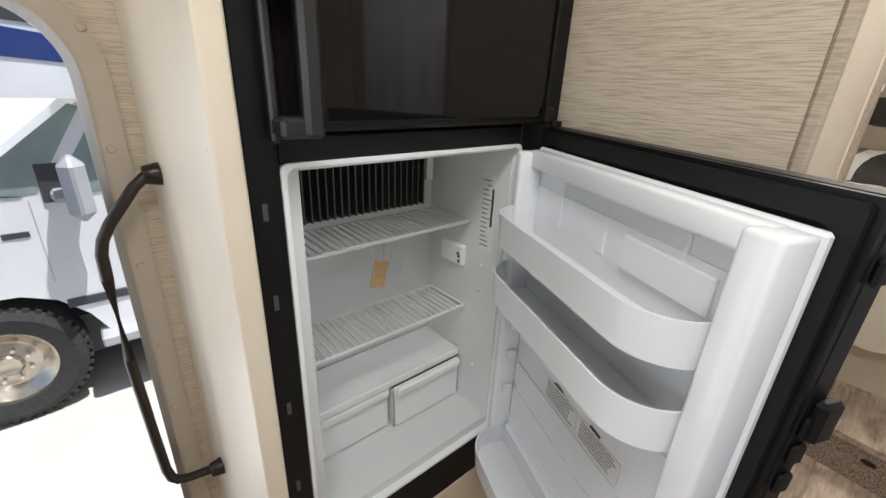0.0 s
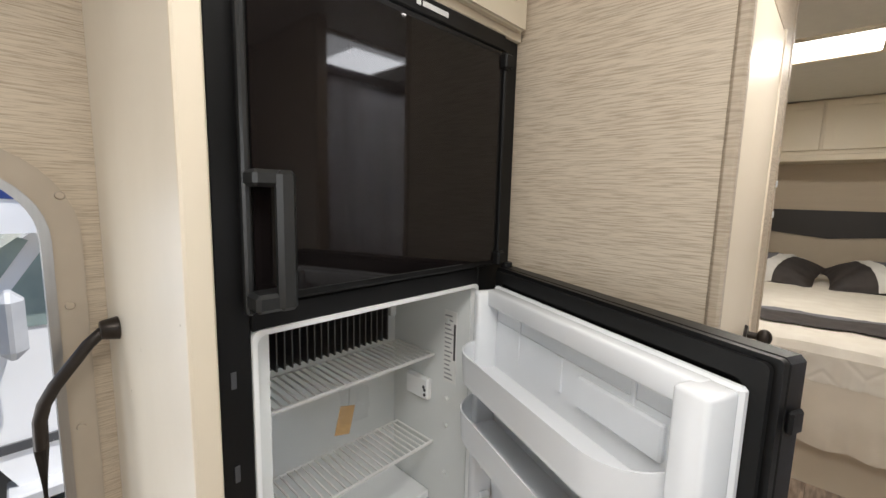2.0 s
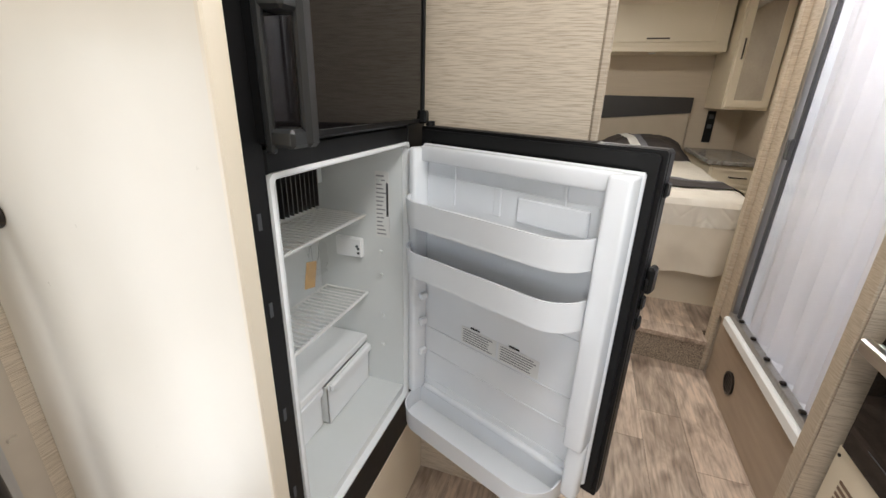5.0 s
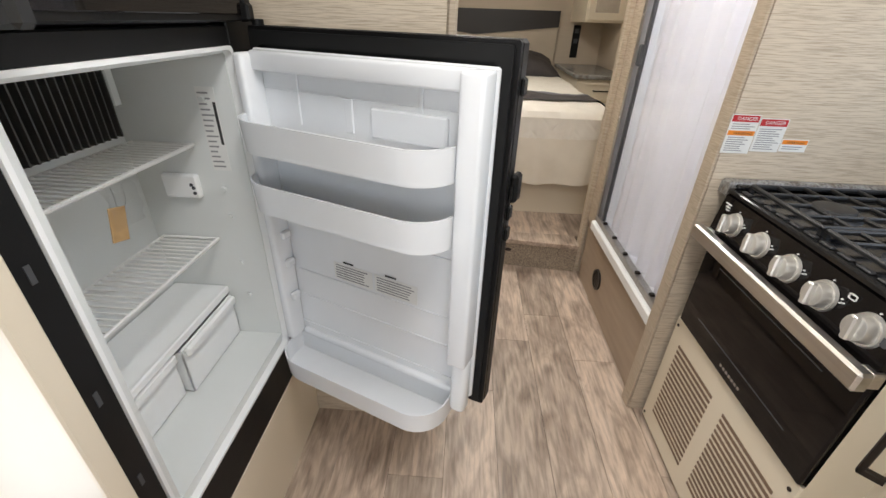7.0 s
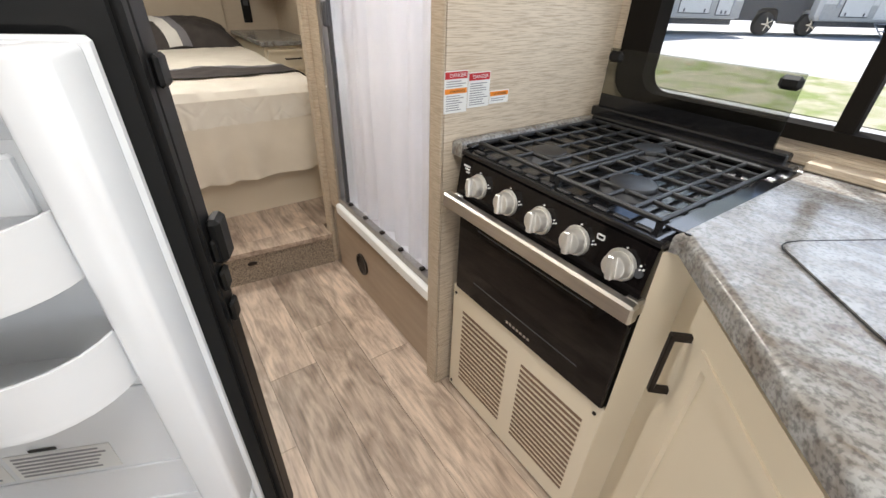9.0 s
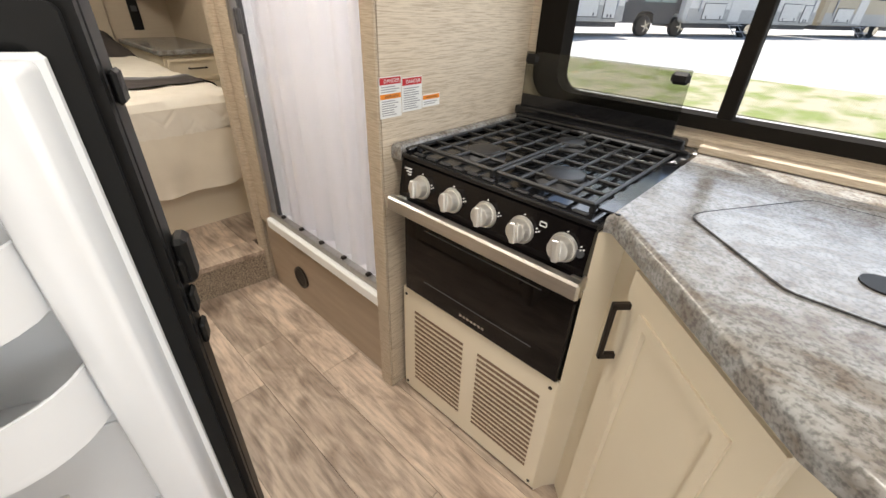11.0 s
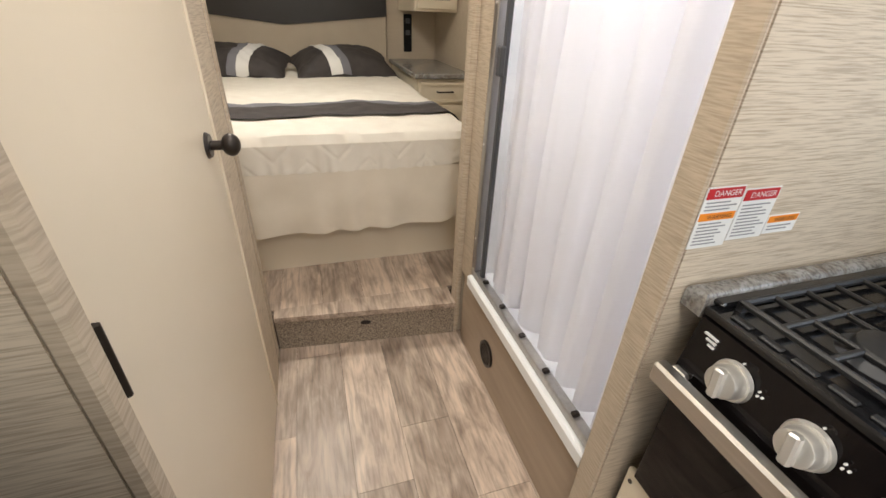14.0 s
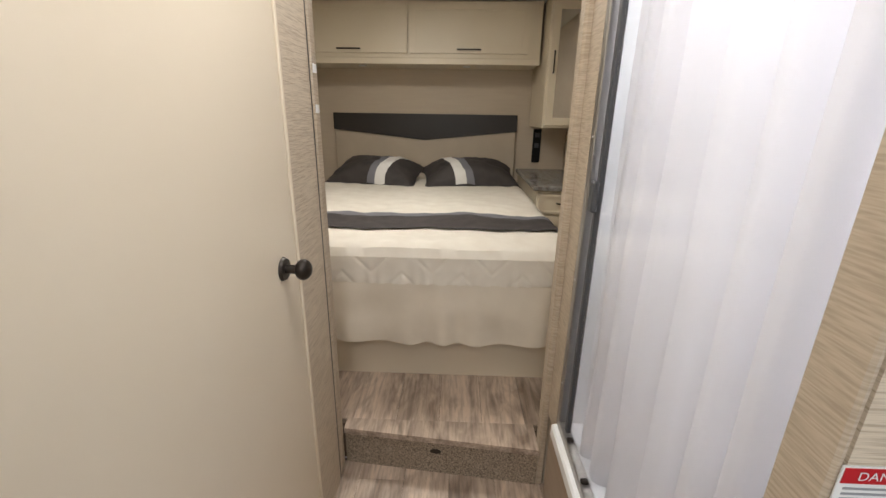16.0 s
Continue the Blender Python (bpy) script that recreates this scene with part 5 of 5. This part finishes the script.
part("overcab", bm, van_paint, van, "white overcab body")
bm = bmesh.new()
prism(bm, [(-0.40, 1.40), (-0.30, 1.36), (0.6, 1.30), (1.2, 1.30), (1.2, 1.40), (0.3, 1.44), (-0.35, 1.52)], VY - 0.146, VY - 0.1405, "y")
part("stripe", bm, blue_paint, van, "blue graphic stripe")
bm = bmesh.new()
prism(bm, [(-0.30, 1.52), (1.2, 1.44), (1.2, 1.72), (-0.32, 1.72)], VY - 0.146, VY - 0.1405, "y")
part("overcab_window", bm, dark_trim, van)
bm = bmesh.new()
prism(bm, [(0.02, 0.62), (0.30, 1.06), (1.1, 1.06), (1.1, 0.60)], VY - 0.006, VY - 0.001, "y")
part("side_window", bm, car_glass, van)
bm = bmesh.new()
prism(bm, [(-0.38, 0.64), (0.20, 1.12), (0.24, 1.10), (-0.04, 0.64)], VY - 0.005, VY + 0.001, "y")
part("windscreen_edge", bm, car_glass, van)
bm = bmesh.new()
prism(bm, [(-0.34, 0.66), (-0.12, 0.63), (-0.10, 0.625), (-0.33, 0.645)], VY - 0.007, VY - 0.001, "y")
part("cowl", bm, dark_trim, van)
part("badge", boxes(((-0.235, VY - 0.006, 0.395), (-0.12, VY, 0.43)), bevel=0.003), dark_trim, van)
part("door_seam", boxes(((-0.084, VY - 0.002, 0.10), (-0.080, VY, 0.60))), grey_plastic, van)
part("door_rub_strip", boxes(((-0.06, VY - 0.012, -0.09), (1.1, VY, -0.03)), bevel=0.004), dark_trim, van)
part("running_board", boxes(((0.05, VY - 0.12, -0.37), (1.5, VY + 0.1, -0.30)), bevel=0.01), grey_plastic, van)
part("mirror_arm", boxes(((0.02, VY - 0.10, 0.60), (0.16, VY, 0.66)), bevel=0.015), grey_plastic, van)
part("mirror_housing", boxes(((0.08, VY - 0.26, 0.50), (0.20, VY - 0.08, 0.86)), bevel=0.05), grey_plastic, van, "large grey door mirror")
part("mirror_sail", boxes(((-0.02, VY - 0.012, 0.58), (0.12, VY, 0.80)), bevel=0.004), dark_trim, van)
WX, WZC = -0.41, -0.40
for yy in (VY + 0.02, VY + 1.66):
    bm = bmesh.new()
    prof = [(0.225, 0.0), (0.24, -0.02), (0.33, -0.035), (0.375, -0.01), (0.39, 0.03), (0.39, 0.19), (0.36, 0.22), (0.225, 0.22)]
    rings = [[bm.verts.new((WX + r * math.cos(a), yy + w, WZC + r * math.sin(a))) for r, w in prof] for a in np.linspace(0, 2 * math.pi, 48, endpoint=False)]
    for k in range(48):
        a, b = rings[k], rings[(k + 1) % 48]
        for i in range(len(prof)):
            bm.faces.new((a[i], a[(i + 1) % len(prof)], b[(i + 1) % len(prof)], b[i]))
    wheel = part("wheel", bm, tyre_rubber, van, "black tyre")
    for k in range(44):
        a = 2 * math.pi * k / 44
        m4 = Matrix.Translation((WX, yy, WZC)) @ Matrix.Rotation(a, 4, "Y")
        part("tread_block", boxes(((0.372, -0.012, -0.014), (0.398, 0.05, 0.014)), xf=m4), tyre_rubber, wheel)
    bm = bmesh.new()
    prof = [(0.0, 0.03), (0.06, 0.01), (0.075, 0.035), (0.15, 0.055), (0.19, 0.03), (0.215, 0.0), (0.23, -0.008), (0.23, 0.05), (0.0, 0.06)]
    rings = [[bm.verts.new((WX + r * math.cos(a), yy + w, WZC + r * math.sin(a))) for r, w in prof] for a in np.linspace(0, 2 * math.pi, 40, endpoint=False)]
    for k in range(40):
        a, b = rings[k], rings[(k + 1) % 40]
        for i in range(len(prof) - 1):
            bm.faces.new((a[i], a[i + 1], b[i + 1], b[i]))
    bmesh.ops.remove_doubles(bm, verts=bm.verts, dist=0.0005)
    part("rim", bm, rim_steel, wheel, "polished steel wheel")
    for k in range(8):
        a = 2 * math.pi * (k + 0.5) / 8
        bm = bmesh.new()
        cyl(bm, (WX + 0.105 * math.cos(a), yy + 0.028, WZC + 0.105 * math.sin(a)), (0, 1, 0), 0.011, 0.03, 8)
        part("lug_nut", bm, steel, wheel)
part("under_frame", boxes(((-2.2, VY + 0.3, -0.6), (3.0, VY + 1.6, -0.30))), dark_trim, van)


# a row of trailers and a pickup, standing askew across the yard
ROW = Matrix.Translation((7.8, -20.3, 0.1)) @ Matrix.Rotation(radians(63.6), 4, "Z")
tan_paint = surface("tan_trailer_paint", (0.50, 0.43, 0.31), (0.46, 0.39, 0.28), rough=0.35)
band_paint = surface("grey_trailer_band", (0.46, 0.45, 0.42), (0.40, 0.39, 0.37), rough=0.4)
white_side = surface("pale_trailer_side", (0.72, 0.71, 0.67), (0.68, 0.66, 0.62), rough=0.35)


def trailer(x0, length, height, setback, tan):
    """A parked travel trailer with hatches, an awning and folding steps."""
    y = -setback
    t = thing("travel_trailer", (x0 + length / 2, y, 0), "pale travel trailer with a grey lower band parked across the yard", "trailer", "trailers across the yard")
    part("body", boxes(((x0, y - 2.4, 0.55), (x0 + length, y, height)), bevel=0.14), tan_paint if tan else white_side, t)
    part("lower_band", boxes(((x0 + 0.1, y + 0.001, 0.58), (x0 + length - 0.1, y + 0.012, 1.12))), band_paint, t)
    for xa, wd, za, zb in ((0.5, 0.62, 0.66, 1.42), (1.35, 1.25, 0.70, 1.45), (length - 2.2, 1.3, 0.70, 1.35)):
        h = part("hatch", boxes(((x0 + xa, y + 0.012, za), (x0 + xa + wd, y + 0.03, zb)), bevel=0.02), dark_trim, t)
        part("hatch_door", boxes(((x0 + xa + 0.03, y + 0.03, za + 0.03), (x0 + xa + wd - 0.03, y + 0.045, zb - 0.03)), bevel=0.02), white_side, h)
        for xl in (0.2, wd - 0.25):
            part("latch", boxes(((x0 + xa + xl, y + 0.045, za + 0.05), (x0 + xa + xl + 0.06, y + 0.07, za + 0.16)), bevel=0.01), dark_trim, h)
    for xa in (0.9, length * 0.42, length - 1.8):
        w = part("window", boxes(((x0 + xa, y + 0.002, 1.75), (x0 + xa + 1.0, y + 0.02, 2.35)), bevel=0.02), dark_trim, t)
        part("pane", boxes(((x0 + xa + 0.05, y + 0.021, 1.8), (x0 + xa + 0.95, y + 0.026, 2.3))), car_glass, w)
    xd = x0 + length * 0.62
    part("entry_door", boxes(((xd, y + 0.002, 0.65), (xd + 0.7, y + 0.03, 2.5)), bevel=0.02), white_side, t)
    st = part("folding_steps", boxes(((xd, y + 0.1, 0.50), (xd + 0.65, y + 0.36, 0.53)), ((xd, y + 0.36, 0.26), (xd + 0.65, y + 0.62, 0.29)), bevel=0.005), grey_plastic, t)
    for xs in (xd + 0.02, xd + 0.6):
        bm = bmesh.new()
        tube(bm, [(xs, y + 0.1, 0.52), (xs, y + 0.7, 0.0)], 0.018, 8)
        part("step_leg", bm, grey_plastic, st)
    part("chassis", boxes(((x0 + 0.2, y - 2.0, 0.36), (x0 + length - 0.2, y - 0.2, 0.57))), dark_trim, t)
    for xa in (x0 + length * 0.44, x0 + length * 0.54):
        bm = bmesh.new()
        cyl(bm, (xa, y - 0.1, 0.36), (0, 1, 0), 0.36, 0.2, 28, bevel=0.04)
        w = part("wheel", bm, tyre_rubber, t)
        bm = bmesh.new()
        cyl(bm, (xa, y + 0.104, 0.36), (0, 1, 0), 0.2, 0.02, 20)
        part("rim", bm, rim_steel, w)
    aw = part("awning", boxes(((x0 + 0.4, y + 0.01, height - 0.35), (x0 + length - 0.6, y + 0.12, height - 0.22)), bevel=0.03), grey_plastic, t)
    for xa in (x0 + 0.45, x0 + length - 0.7):
        part("awning_arm", boxes(((xa, y + 0.015, 1.0), (xa + 0.06, y + 0.06, height - 0.34)), bevel=0.008), grey_plastic, aw)
    t.matrix_world = ROW @ Matrix.Translation((x0 + length / 2, y, 0))


for x0, ln, hh, back, tan in ((-28.5, 8.0, 3.2, 0.4, False), (-19.2, 8.2, 3.3, 0.2, True), (-10.2, 8.4, 3.3, 0.0, False), (1.7, 8.2, 3.2, -0.3, False), (11.0, 7.6, 3.2, 0.2, True), (19.6, 8.0, 3.1, 0.0, False)):
    trailer(x0, ln, hh, back, tan)
# dark pickup half hidden between two trailers
PY = -0.4
pick = thing("pickup_truck", (-0.6, PY, 0), "dark grey pickup truck parked between two trailers", "vehicle")
bm = bmesh.new()
prism(bm, [(3.2, 0.55), (3.15, 0.95), (2.9, 1.12), (1.2, 1.22), (0.4, 1.85), (-1.6, 1.92), (-2.0, 1.22), (-3.2, 1.2), (-3.2, 0.6), (-2.5, 0.5), (-2.3, 0.9), (-1.6, 0.9), (-1.4, 0.5), (-0.5, 0.5), (-0.42, 0.86), (-0.2, 0.95), (0.25, 0.95), (0.45, 0.86), (0.55, 0.5), (2.9, 0.5)], PY - 1.9, PY, "y")
part("body", bm, dark_trim, pick)
for xa, xb in ((-1.5, -0.7), (-0.62, 0.2)):
    part("side_window", boxes(((xa, PY - 0.01, 1.3), (xb, PY + 0.012, 1.74)), bevel=0.01), car_glass, pick)
for xa in (0.0, -1.95):
    bm = bmesh.new()
    cyl(bm, (xa, PY - 0.1, 0.4), (0, 1, 0), 0.4, 0.24, 30, bevel=0.04)
    w = part("wheel", bm, tyre_rubber, pick)
    for k in range(5):
        a = 2 * math.pi * k / 5
        m4 = Matrix.Translation((xa, PY + 0.146, 0.4)) @ Matrix.Rotation(a, 4, "Y")
        part("spoke", boxes(((0.02, -0.006, -0.03), (0.24, 0.006, 0.03)), bevel=0.004, xf=m4), rim_steel, w)
pick.matrix_world = ROW @ Matrix.Translation((-0.6, PY, 0))
# strike plates on the doorway jamb
for z in (1.36, 1.47):
    sp = thing("strike_plate", (2.11, 0.321, z), "small white strike plate on the doorway jamb", "latch", "strike plates")
    part("plate", boxes(((2.105, 0.318, z - 0.012), (2.13, 0.3218, z + 0.012)), bevel=0.001), white_plastic, sp)

# ---- floor planks (pieces) ----
PW = 0.1735
random.seed(11)


def plank(parent, x0, x1, y0, y1, z0, z1):
    bm = bmesh.new()
    box(bm, (x0 + 0.0008, y0 + 0.0008, z0), (x1 - 0.0008, y1 - 0.0008, z1))
    ob = new("plank", mesh_of("plank", bm, plank_wood, False))
    ob.parent = parent
    return ob


seam, joint = -0.967, (1.05, 1.52, 0.86, 1.365, 1.662, 1.468, 1.167, 1.72, 1.32, 1.58)
for k in range(10):
    y = seam + 0.1745 * k
    x = joint[k] - 0.92 * 5
    while x < 2.172:
        x1 = min(x + 0.92, 2.172)
        if x1 > -2.15:
            plank(floor, max(x, -2.19), x1, y, min(y + 0.1745, 0.75), -0.004, 0.0)
        x = x1
y = -1.04 + 0.125
while y < 1.26:
    plank(platform, 2.2155, 2.75, y, min(y + PW, 1.27), 0.166, 0.172)
    y += PW
